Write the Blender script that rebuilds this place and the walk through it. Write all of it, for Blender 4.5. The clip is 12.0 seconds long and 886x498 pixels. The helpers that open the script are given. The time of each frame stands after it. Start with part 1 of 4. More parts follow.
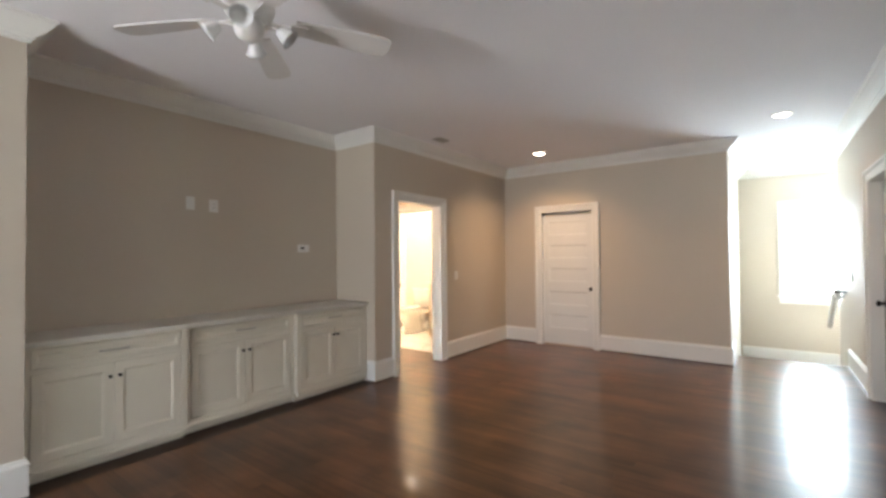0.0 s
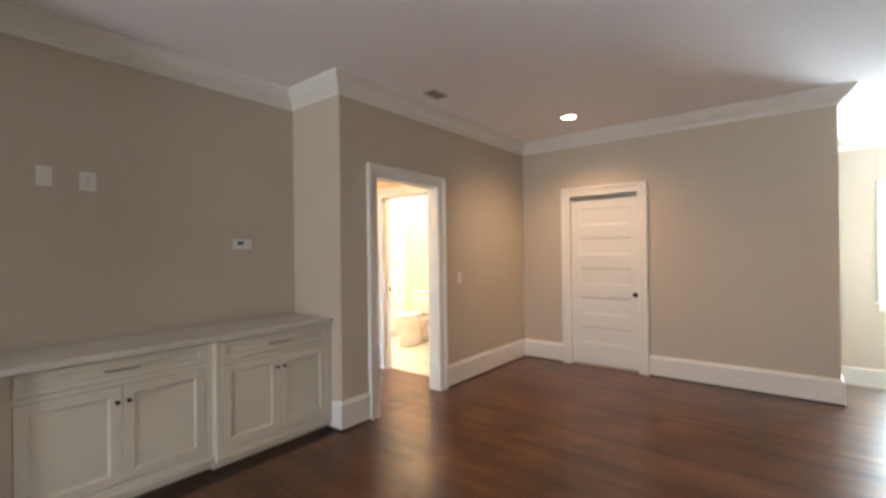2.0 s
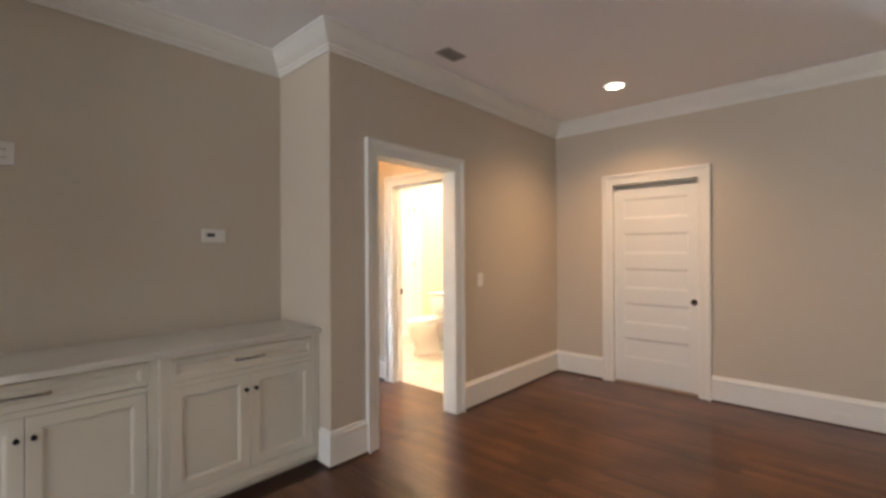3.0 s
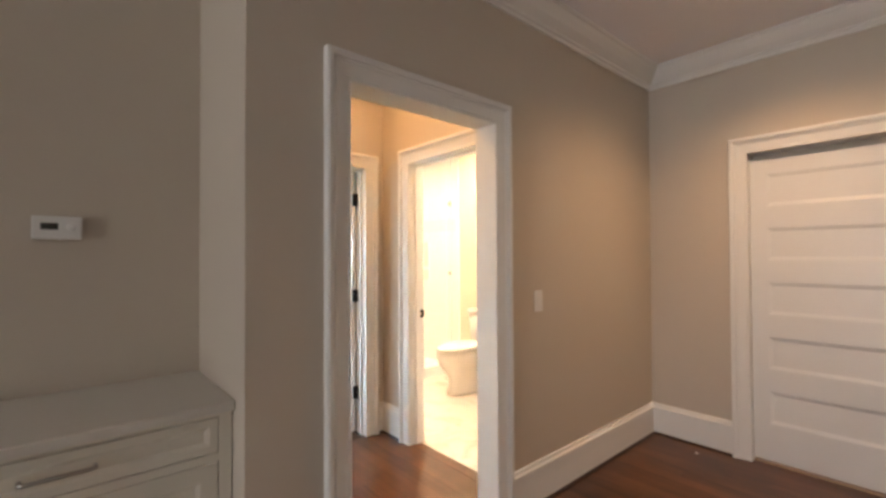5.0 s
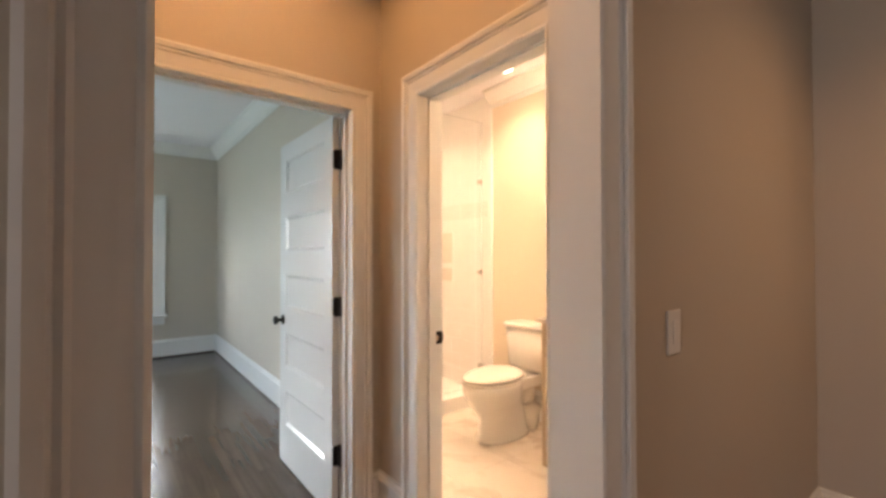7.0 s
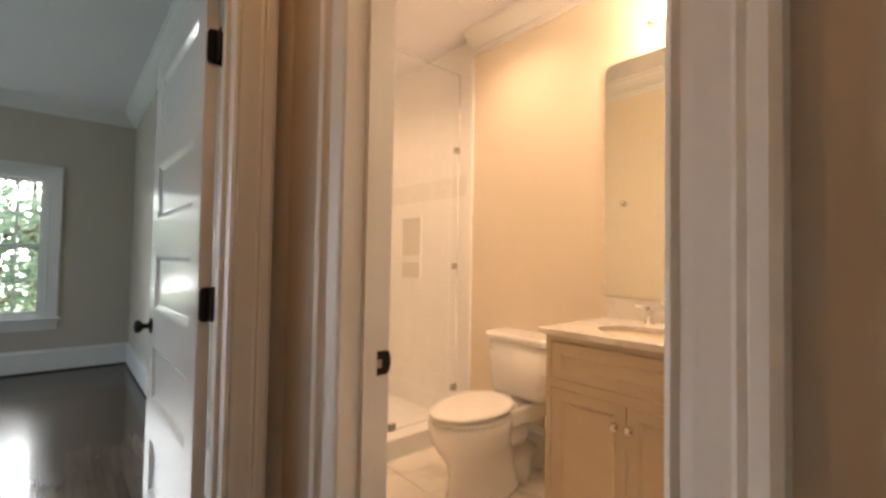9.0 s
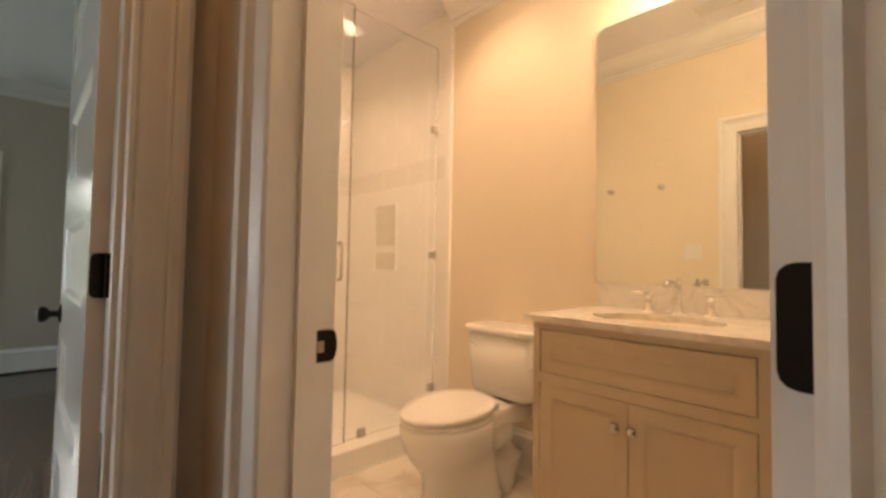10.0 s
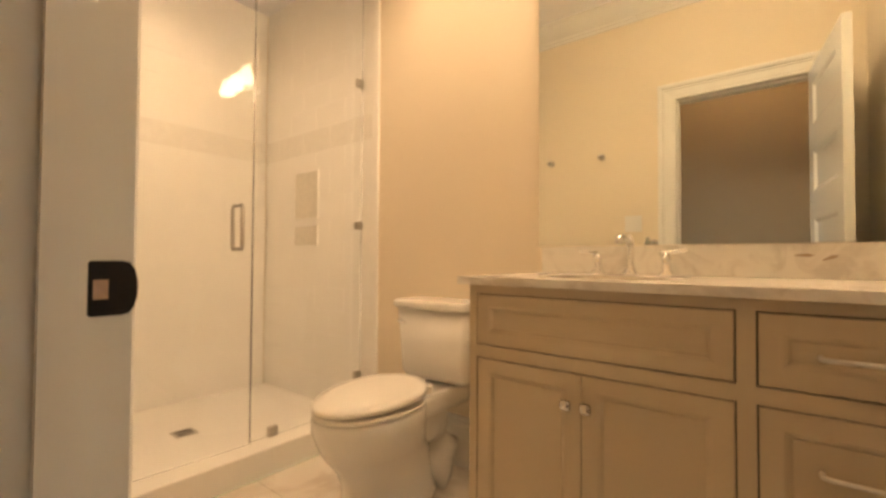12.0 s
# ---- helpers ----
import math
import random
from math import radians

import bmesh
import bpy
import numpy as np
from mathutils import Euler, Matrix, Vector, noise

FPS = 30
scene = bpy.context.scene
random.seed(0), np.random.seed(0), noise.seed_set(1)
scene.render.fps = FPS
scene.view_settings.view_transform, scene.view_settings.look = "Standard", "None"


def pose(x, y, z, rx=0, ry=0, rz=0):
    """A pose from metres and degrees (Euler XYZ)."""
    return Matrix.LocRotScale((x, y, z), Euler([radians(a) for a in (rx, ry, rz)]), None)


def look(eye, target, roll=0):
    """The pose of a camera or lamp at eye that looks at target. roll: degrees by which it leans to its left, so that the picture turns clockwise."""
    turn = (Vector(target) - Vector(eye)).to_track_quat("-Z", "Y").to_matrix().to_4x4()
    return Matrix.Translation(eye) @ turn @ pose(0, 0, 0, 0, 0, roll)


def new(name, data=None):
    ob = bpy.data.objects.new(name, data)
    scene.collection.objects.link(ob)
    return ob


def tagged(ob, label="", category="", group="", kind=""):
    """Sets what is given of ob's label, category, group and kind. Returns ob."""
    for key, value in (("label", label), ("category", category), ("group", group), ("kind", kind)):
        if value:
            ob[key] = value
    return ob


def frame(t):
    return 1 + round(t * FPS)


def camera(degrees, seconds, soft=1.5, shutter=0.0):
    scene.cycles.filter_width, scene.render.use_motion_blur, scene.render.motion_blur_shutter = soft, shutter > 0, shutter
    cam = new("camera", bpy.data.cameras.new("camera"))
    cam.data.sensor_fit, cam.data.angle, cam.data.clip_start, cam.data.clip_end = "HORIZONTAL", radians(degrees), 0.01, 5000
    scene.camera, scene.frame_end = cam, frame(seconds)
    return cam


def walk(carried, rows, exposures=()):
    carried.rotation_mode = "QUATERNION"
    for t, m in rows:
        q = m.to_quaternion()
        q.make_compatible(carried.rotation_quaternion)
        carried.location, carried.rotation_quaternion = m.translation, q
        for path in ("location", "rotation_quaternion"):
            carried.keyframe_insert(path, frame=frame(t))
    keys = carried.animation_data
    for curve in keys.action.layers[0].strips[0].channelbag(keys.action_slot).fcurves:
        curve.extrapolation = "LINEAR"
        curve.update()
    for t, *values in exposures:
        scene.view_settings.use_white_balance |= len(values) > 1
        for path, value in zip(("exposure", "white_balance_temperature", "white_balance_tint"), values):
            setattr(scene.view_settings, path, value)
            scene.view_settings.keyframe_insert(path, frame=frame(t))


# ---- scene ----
cam = camera(91.1, 12.0, 3.0)
PATH = [
    (0, (-0.212, 0.686, 1.424), (-1.403, 2.293, 1.458), -0.5),
    (0.5, (-0.374, 0.994, 1.405), (-1.569, 2.597, 1.436), -1.2),
    (1, (-0.537, 1.312, 1.448), (-1.743, 2.907, 1.468), -1.3),
    (1.5, (-0.716, 1.633, 1.445), (-1.936, 3.218, 1.466), -1.4),
    (2, (-0.926, 1.961, 1.452), (-2.176, 3.523, 1.46), -0.7),
    (2.5, (-1.124, 2.274, 1.43), (-2.414, 3.803, 1.437), -0.5),
    (3, (-1.318, 2.587, 1.419), (-2.663, 4.067, 1.427), -0.3),
    (5, (-2.237, 3.742, 1.413), (-3.747, 5.053, 1.446), -0.3),
    (5.5, (-2.478, 3.978, 1.406), (-4.026, 5.243, 1.445), -0.3),
    (6, (-2.728, 4.183, 1.395), (-4.301, 5.418, 1.435), -0.2),
    (6.5, (-2.964, 4.387, 1.388), (-4.558, 5.593, 1.422), -0.4),
    (7, (-3.208, 4.557, 1.366), (-4.793, 5.776, 1.395), -0.1),
    (7.2, (-3.3, 4.634, 1.355), (-4.882, 5.857, 1.383), 0.1),
    (8.8, (-3.85, 5.141, 1.265), (-5.381, 6.427, 1.313), 0.7),
    (9, (-3.923, 5.18, 1.236), (-5.427, 6.497, 1.295), 1.0),
    (9.5, (-4.021, 5.28, 1.179), (-5.495, 6.629, 1.255), 1.3),
    (10, (-4.099, 5.385, 1.132), (-5.546, 6.764, 1.211), 1.0),
    (10.5, (-4.168, 5.48, 1.101), (-5.585, 6.889, 1.174), 0.2),
    (11, (-4.214, 5.549, 1.066), (-5.581, 7.007, 1.125), -0.2),
    (11.5, (-4.247, 5.598, 1.034), (-5.552, 7.113, 1.09), 0.4),
    (12, (-4.268, 5.657, 1.009), (-5.516, 7.219, 1.055), 0.3),
]
EXPOSURES = [(0, 2.58, 6550, 10), (1.5, 2.58, 6600, 11), (3, 2.50, 6750, 12), (5.0, 2.27, 6900, 15), (6.0, 1.96, 7300, 21), (6.5, 1.80, 7500, 23), (7.2, 1.46, 7600, 24), (8.8, 0.86, 7700, 24), (9.5, 0.70, 8100, 24), (10.5, 0.63, 8750, 21), (11.3, 0.59, 8850, 18), (12, 0.59, 8500, 15)]
walk(cam, [(t, look(eye, target, roll)) for t, eye, target, roll in PATH], EXPOSURES)

# ---- world, daylight, lamps ----
world = bpy.data.worlds.new("world")
scene.world = world
world.use_nodes = True
wn = world.node_tree
sky = wn.nodes.new("ShaderNodeTexSky")
sky.sky_type = "NISHITA"
sky.sun_disc = False
sky.sun_elevation, sky.sun_rotation = radians(42), radians(86)
wn.nodes["Background"].inputs["Strength"].default_value = 0.15
wn.links.new(sky.outputs["Color"], wn.nodes["Background"].inputs["Color"])

sun = new("sun", bpy.data.lights.new("sun", "SUN"))
sun.data.energy, sun.data.angle, sun.data.color = 5.0, radians(0.5), (1.0, 0.95, 0.87)
sun.matrix_world = look((12, 1.5, 20), (-10, 0, 0))

WARM = (1.0, 0.74, 0.515)
AMBER = (1.0, 0.56, 0.24)


def area(name, eye, target, w, h, watts, color):
    lamp = new(name, bpy.data.lights.new(name, "AREA"))
    lamp.data.shape, lamp.data.size, lamp.data.size_y = "RECTANGLE", w, h
    lamp.data.energy, lamp.data.color = watts, color
    lamp.matrix_world = look(eye, target)
    return lamp


def spot(name, x, y, z, watts, color, size=130):
    lamp = new(name, bpy.data.lights.new(name, "SPOT"))
    lamp.data.energy, lamp.data.color = watts, color
    lamp.data.spot_size, lamp.data.spot_blend, lamp.data.shadow_soft_size = radians(size), 1.0, 0.06
    lamp.matrix_world = pose(x, y, z)
    return lamp


rear = area("daylight_unseen_rear_window", (-2.5, -2.95, 1.1), (-2.25, 0, 2.1), 0.8, 1.1, 11.5, (0.93, 0.93, 1.0))
rear.data.spread = radians(110)
# second rear window: unseen, added as weak daylight fill
area("daylight_unseen_rear_window", (-0.4, -2.95, 1.2), (-0.2, 0, 1.7), 1.0, 1.35, 3, (0.93, 0.93, 1.0))
area("daylight_stair_window", (0.8, 9.97, 1.45), (0.8, 8, 1.45), 1.4, 1.45, 31, (0.66, 0.86, 1.0))
# bedroom fill: both openings are unseen, added beside the visible window
area("daylight_unseen_bedroom_window", (-8.0, 1.56, 1.4), (-8.0, 4, 1.4), 1.6, 1.5, 11, (0.36, 0.69, 1.0))
area("daylight_unseen_bedroom_window", (-10.13, 2.5, 1.2), (-8.0, 2.5, 1.2), 1.1, 1.3, 9, (0.38, 0.70, 1.0))
spot("lamp_main_can", -2.78, 6.48, 2.855, 22, (1.0, 0.62, 0.33), 140)
spot("lamp_main_can", -0.045, 6.455, 2.855, 5, AMBER)
spot("lamp_bath_can", -5.69, 6.96, 2.855, 26, WARM, 135)
# fill for the shower tiles, no such lamp is seen
spot("lamp_shower_fill", -6.85, 6.55, 2.855, 26, WARM, 150)
for k in range(3):
    bulb = new("lamp_vanity_bulb", bpy.data.lights.new("lamp_vanity_bulb", "POINT"))
    bulb.data.energy, bulb.data.color, bulb.data.shadow_soft_size = 3.6, WARM, 0.045
    bulb.location = (-4.78 + 0.2 * k, 7.27, 2.50)
# warm vestibule fill, added although no lamp is seen here
vestibule = spot("lamp_vestibule_fill", -4.55, 4.95, 2.84, 8.2, AMBER, 176)
vestibule.data.spot_blend = 0.35


# ---- materials ----
def nodes_of(name):
    m = bpy.data.materials.new(name)
    m.use_nodes = True
    t = m.node_tree
    return m, t, t.nodes["Principled BSDF"]


def mat(name, color, rough=0.5, metal=0.0, spread=0.06, scale=6.0, bump=0.0, bump_scale=80.0, coat=0.0, spec=0.5):
    """Plain surface with variation at two scales and a fine relief."""
    m, t, b = nodes_of(name)
    b.inputs["Roughness"].default_value, b.inputs["Metallic"].default_value = rough, metal
    b.inputs["Coat Weight"].default_value = coat
    b.inputs["Specular IOR Level"].default_value = spec
    tc = t.nodes.new("ShaderNodeTexCoord")
    n1 = t.nodes.new("ShaderNodeTexNoise")
    n1.inputs["Scale"].default_value, n1.inputs["Detail"].default_value = scale, 6
    t.links.new(tc.outputs["Object"], n1.inputs["Vector"])
    ramp = t.nodes.new("ShaderNodeMapRange")
    ramp.inputs["To Min"].default_value, ramp.inputs["To Max"].default_value = 1 - spread, 1 + spread
    t.links.new(n1.outputs["Fac"], ramp.inputs["Value"])
    mul = t.nodes.new("ShaderNodeVectorMath")
    mul.operation = "SCALE"
    mul.inputs[0].default_value = color
    t.links.new(ramp.outputs["Result"], mul.inputs["Scale"])
    t.links.new(mul.outputs["Vector"], b.inputs["Base Color"])
    n2 = t.nodes.new("ShaderNodeTexNoise")
    n2.inputs["Scale"].default_value, n2.inputs["Detail"].default_value = bump_scale, 4
    t.links.new(tc.outputs["Object"], n2.inputs["Vector"])
    if bump:
        bp = t.nodes.new("ShaderNodeBump")
        bp.inputs["Strength"].default_value, bp.inputs["Distance"].default_value = bump, 0.002
        t.links.new(n2.outputs["Fac"], bp.inputs["Height"])
        t.links.new(bp.outputs["Normal"], b.inputs["Normal"])
    r2 = t.nodes.new("ShaderNodeMapRange")
    r2.inputs["To Min"].default_value, r2.inputs["To Max"].default_value = max(0.0, rough - 0.015), min(1.0, rough + 0.015)
    t.links.new(n2.outputs["Fac"], r2.inputs["Value"])
    t.links.new(r2.outputs["Result"], b.inputs["Roughness"])
    return m


def wood_floor(name, dark, light, rough, wear=0.35):
    m, t, b = nodes_of(name)
    tc = t.nodes.new("ShaderNodeTexCoord")
    oi = t.nodes.new("ShaderNodeObjectInfo")
    ge = t.nodes.new("ShaderNodeNewGeometry")
    add = t.nodes.new("ShaderNodeMath")
    t.links.new(oi.outputs["Random"], add.inputs[0])
    t.links.new(ge.outputs["Random Per Island"], add.inputs[1])
    fr = t.nodes.new("ShaderNodeMath")
    fr.operation = "FRACT"
    t.links.new(add.outputs[0], fr.inputs[0])
    shift = t.nodes.new("ShaderNodeVectorMath")
    shift.operation = "MULTIPLY_ADD"
    shift.inputs[0].default_value = (37.0, 11.0, 5.0)
    t.links.new(fr.outputs[0], shift.inputs[1])
    stretch = t.nodes.new("ShaderNodeMapping")
    stretch.inputs["Scale"].default_value = (1.0, 17.0, 17.0)
    t.links.new(tc.outputs["Object"], stretch.inputs["Vector"])
    t.links.new(stretch.outputs["Vector"], shift.inputs[2])
    grain = t.nodes.new("ShaderNodeTexNoise")
    grain.inputs["Scale"].default_value, grain.inputs["Detail"].default_value, grain.inputs["Distortion"].default_value = 1.0, 6, 0.9
    t.links.new(shift.outputs["Vector"], grain.inputs["Vector"])
    mix = t.nodes.new("ShaderNodeMath")
    mix.operation = "MULTIPLY_ADD"
    mix.inputs[1].default_value = 0.18
    t.links.new(fr.outputs[0], mix.inputs[0])
    gm = t.nodes.new("ShaderNodeMath")
    gm.operation = "MULTIPLY"
    gm.inputs[1].default_value = 0.56
    t.links.new(grain.outputs["Fac"], gm.inputs[0])
    t.links.new(gm.outputs[0], mix.inputs[2])
    ramp = t.nodes.new("ShaderNodeValToRGB")
    ramp.color_ramp.elements[0].position, ramp.color_ramp.elements[0].color = 0.14, (*dark, 1)
    ramp.color_ramp.elements[1].position, ramp.color_ramp.elements[1].color = 0.68, (*light, 1)
    t.links.new(mix.outputs[0], ramp.inputs["Fac"])
    b.inputs["Specular IOR Level"].default_value = 0.22
    b.inputs["Coat Weight"].default_value, b.inputs["Coat Roughness"].default_value = 0.36, 0.08
    worn = t.nodes.new("ShaderNodeTexNoise")
    worn.inputs["Scale"].default_value, worn.inputs["Detail"].default_value = 2.2, 5
    t.links.new(ge.outputs["Position"], worn.inputs["Vector"])
    blot = t.nodes.new("ShaderNodeMapRange")
    blot.inputs["From Min"].default_value, blot.inputs["From Max"].default_value = 0.3, 0.7
    blot.inputs["To Min"].default_value, blot.inputs["To Max"].default_value = 1 - wear, 1 + wear
    t.links.new(worn.outputs["Fac"], blot.inputs["Value"])
    stain = t.nodes.new("ShaderNodeVectorMath")
    stain.operation = "SCALE"
    t.links.new(ramp.outputs["Color"], stain.inputs[0])
    t.links.new(blot.outputs["Result"], stain.inputs["Scale"])
    t.links.new(stain.outputs["Vector"], b.inputs["Base Color"])
    r = t.nodes.new("ShaderNodeMapRange")
    r.inputs["To Min"].default_value, r.inputs["To Max"].default_value = rough, rough + 0.05
    t.links.new(worn.outputs["Fac"], r.inputs["Value"])
    t.links.new(r.outputs["Result"], b.inputs["Roughness"])
    bp = t.nodes.new("ShaderNodeBump")
    bp.inputs["Strength"].default_value, bp.inputs["Distance"].default_value = 0.04, 0.001
    t.links.new(grain.outputs["Fac"], bp.inputs["Height"])
    t.links.new(bp.outputs["Normal"], b.inputs["Normal"])
    return m


def marble(name, base, vein, scale, rough):
    m, t, b = nodes_of(name)
    tc = t.nodes.new("ShaderNodeTexCoord")
    n = t.nodes.new("ShaderNodeTexNoise")
    n.inputs["Scale"].default_value, n.inputs["Detail"].default_value, n.inputs["Distortion"].default_value = scale, 9, 1.6
    t.links.new(tc.outputs["Object"], n.inputs["Vector"])
    ramp = t.nodes.new("ShaderNodeValToRGB")
    e = ramp.color_ramp.elements
    e[0].position, e[0].color = 0.36, (*vein, 1)
    e[1].position, e[1].color = 0.52, (*base, 1)
    t.links.new(n.outputs["Fac"], ramp.inputs["Fac"])
    t.links.new(ramp.outputs["Color"], b.inputs["Base Color"])
    b.inputs["Roughness"].default_value = rough
    return m


def glow(name, color, strength):
    m, t, b = nodes_of(name)
    b.inputs["Emission Color"].default_value = (*color, 1)
    b.inputs["Emission Strength"].default_value = strength
    b.inputs["Base Color"].default_value = (0.8, 0.8, 0.8, 1)
    return m


WALL = mat("greige_wall_paint", (0.545, 0.48, 0.40), 0.62, spread=0.025, scale=1.4, bump=0.06, bump_scale=160)
BATHW = mat("cream_wall_paint", (0.77, 0.675, 0.54), 0.55, spread=0.02, scale=1.4, bump=0.05, bump_scale=160)
CEIL = mat("ceiling_paint", (0.85, 0.84, 0.86), 0.8, spread=0.02, scale=1.1, bump=0.1, bump_scale=140)
TRIM = mat("white_trim_paint", (0.76, 0.75, 0.72), 0.52, spread=0.02, scale=3)
DOORP = mat("white_door_paint", (0.74, 0.74, 0.725), 0.13, spread=0.02, scale=3)
SATIN_DOORP = mat("white_satin_door_paint", (0.74, 0.74, 0.725), 0.34, spread=0.02, scale=3)
CABP = mat("white_cabinet_paint", (0.70, 0.655, 0.555), 0.36, spread=0.025, scale=4, bump=0.04, bump_scale=60)
VANP = mat("beige_vanity_paint", (0.52, 0.425, 0.30), 0.42, spread=0.05, scale=5, bump=0.08, bump_scale=45)
# near-black colour that paints the shade in gaps, slots and backings
GAPM = mat("shadow_gap", (0.06, 0.05, 0.045), 0.8)
COUNTER = mat("cream_stone_counter", (0.64, 0.61, 0.55), 0.3, spread=0.03, scale=6)
QUARTZ = marble("pale_marble", (0.72, 0.69, 0.63), (0.60, 0.56, 0.50), 9.0, 0.18)
FLOOR_TILE = marble("beige_marble_tile", (0.76, 0.71, 0.63), (0.64, 0.57, 0.49), 3.0, 0.25)
VEIN = mat("brown_marble_vein", (0.36, 0.27, 0.19), 0.25, spread=0.3, scale=60)
GROUT = mat("grout", (0.45, 0.41, 0.36), 0.9)
PALE_GROUT = mat("pale_grout", (0.86, 0.845, 0.81), 0.9)
SHOWER_TILE = mat("glossy_white_wall_tile", (0.88, 0.865, 0.83), 0.14, spread=0.03, scale=8, bump=0.05, bump_scale=9)
BORDER_TILE = mat("taupe_border_tile", (0.815, 0.795, 0.75), 0.2, spread=0.08, scale=20)
NICHE_TILE = mat("taupe_niche_mosaic", (0.68, 0.65, 0.58), 0.3, spread=0.15, scale=40)
PAN = mat("white_shower_pan", (0.80, 0.78, 0.74), 0.3, spread=0.02, scale=6)
PORCELAIN = mat("white_porcelain", (0.80, 0.78, 0.74), 0.07, spread=0.01, scale=4, coat=0.3)
SEATM = mat("white_plastic_seat", (0.80, 0.77, 0.72), 0.2, spread=0.01, scale=4)
CHROME = mat("chrome", (0.80, 0.80, 0.80), 0.08, 1.0, spread=0.02)
NICKEL = mat("brushed_nickel", (0.45, 0.42, 0.38), 0.28, 1.0, spread=0.04)
LATCH = mat("bare_wood_hole", (0.46, 0.32, 0.24), 0.6, spread=0.3, scale=50)
SATIN = mat("satin_chrome", (0.72, 0.70, 0.67), 0.3, 1.0, spread=0.02)
BRONZE = mat("oil_rubbed_bronze", (0.018, 0.014, 0.012), 0.38, 0.7, spread=0.2, scale=30)
PLASTIC = mat("white_plastic", (0.76, 0.75, 0.72), 0.35, spread=0.01)
DARKP = mat("dark_display", (0.05, 0.055, 0.05), 0.2)
VENT = mat("grey_vent_paint", (0.42, 0.40, 0.39), 0.5)
SUB = mat("dark_subfloor", (0.035, 0.014, 0.007), 0.4)
FLOORW = wood_floor("dark_red_brown_hardwood", (0.052, 0.019, 0.008), (0.170, 0.070, 0.030), 0.27, 0.45)
# bedroom copy of the hardwood, the grey cast of daylight put into its colour
BEDFLOORW = wood_floor("daylight_greyed_hardwood", (0.050, 0.032, 0.022), (0.150, 0.104, 0.078), 0.2, 0.12)
SHOEW = mat("dark_stained_shoe", (0.040, 0.016, 0.008), 0.35, spread=0.2, scale=20)
THRESH = mat("pale_wood_threshold", (0.45, 0.33, 0.24), 0.5, spread=0.1)
FANW = mat("fan_blade_white", (0.72, 0.70, 0.68), 0.4, spread=0.03)
BARK = mat("bark", (0.09, 0.065, 0.045), 0.9, spread=0.3, scale=12, bump=0.6, bump_scale=25)
LEAF, _t, _b = nodes_of("sunlit_green_leaves")
_b.inputs["Roughness"].default_value = 0.5
_geo = _t.nodes.new("ShaderNodeNewGeometry")
_rmp = _t.nodes.new("ShaderNodeValToRGB")
_rmp.color_ramp.elements[0].color, _rmp.color_ramp.elements[1].color = (0.14, 0.27, 0.18, 1), (0.36, 0.48, 0.36, 1)
_t.links.new(_geo.outputs["Random Per Island"], _rmp.inputs["Fac"])
_t.links.new(_rmp.outputs["Color"], _b.inputs["Base Color"])
_tr = _t.nodes.new("ShaderNodeBsdfTranslucent")
_t.links.new(_rmp.outputs["Color"], _tr.inputs["Color"])
_mx = _t.nodes.new("ShaderNodeMixShader")
_mx.inputs[0].default_value = 0.5
_t.links.new(_b.outputs[0], _mx.inputs[1])
_t.links.new(_tr.outputs[0], _mx.inputs[2])
_t.links.new(_mx.outputs[0], _t.nodes["Material Output"].inputs["Surface"])
GRASS = mat("lawn", (0.10, 0.14, 0.05), 0.9, spread=0.3, scale=2)
CANGLOW = glow("can_lamp_glow", (1.0, 0.9, 0.75), 3.0)
FROST = glow("frosted_lit_glass", (1.0, 0.83, 0.60), 14.0)
SHADE_OFF = mat("frosted_glass_shade", (0.66, 0.66, 0.66), 0.25, spread=0.03)

MIRROR, _t, _b = nodes_of("silvered_mirror")
_b.inputs["Metallic"].default_value, _b.inputs["Roughness"].default_value = 1.0, 0.012
_b.inputs["Base Color"].default_value = (0.79, 0.83, 0.80, 1)
GLASS, _t, _b = nodes_of("clear_glass")
_b.inputs["Transmission Weight"].default_value, _b.inputs["Roughness"].default_value = 1.0, 0.0
_b.inputs["IOR"].default_value = 1.45
_b.inputs["Base Color"].default_value = (0.995, 1.0, 0.997, 1)


# ---- mesh helpers ----
def box(bm, x0, x1, y0, y1, z0, z1, bevel=0.0):
    vs = [bm.verts.new((x, y, z)) for x in (x0, x1) for y in (y0, y1) for z in (z0, z1)]
    fs = [bm.faces.new([vs[i] for i in q]) for q in ((0, 1, 3, 2), (4, 6, 7, 5), (0, 4, 5, 1), (2, 3, 7, 6), (0, 2, 6, 4), (1, 5, 7, 3))]
    if bevel:
        edges = list({e for f in fs for e in f.edges})
        bmesh.ops.bevel(bm, geom=edges, offset=bevel, segments=2, affect="EDGES", profile=0.6)
    return bm


def boxes(*rows, bevel=0.0):
    bm = bmesh.new()
    for r in rows:
        box(bm, *r, bevel=bevel)
    return bm


def mesh_of(name, bm, material, smooth=False):
    bmesh.ops.recalc_face_normals(bm, faces=bm.faces[:])
    me = bpy.data.meshes.new(name)
    bm.to_mesh(me)
    bm.free()
    me.materials.append(material)
    if smooth:
        me.polygons.foreach_set("use_smooth", [True] * len(me.polygons))
    return me


def part(name, bm, material, parent=None, label="", smooth=False, at=None):
    ob = new(name, mesh_of(name, bm, material, smooth))
    if parent is not None:
        ob.parent = parent
    if at is not None:
        ob.matrix_basis = at
    if label:
        ob["label"] = label
    return ob


def structure(name, bm, material, label, category=""):
    return tagged(part(name, bm, material), label, category or name.split("_")[0], kind="structure")


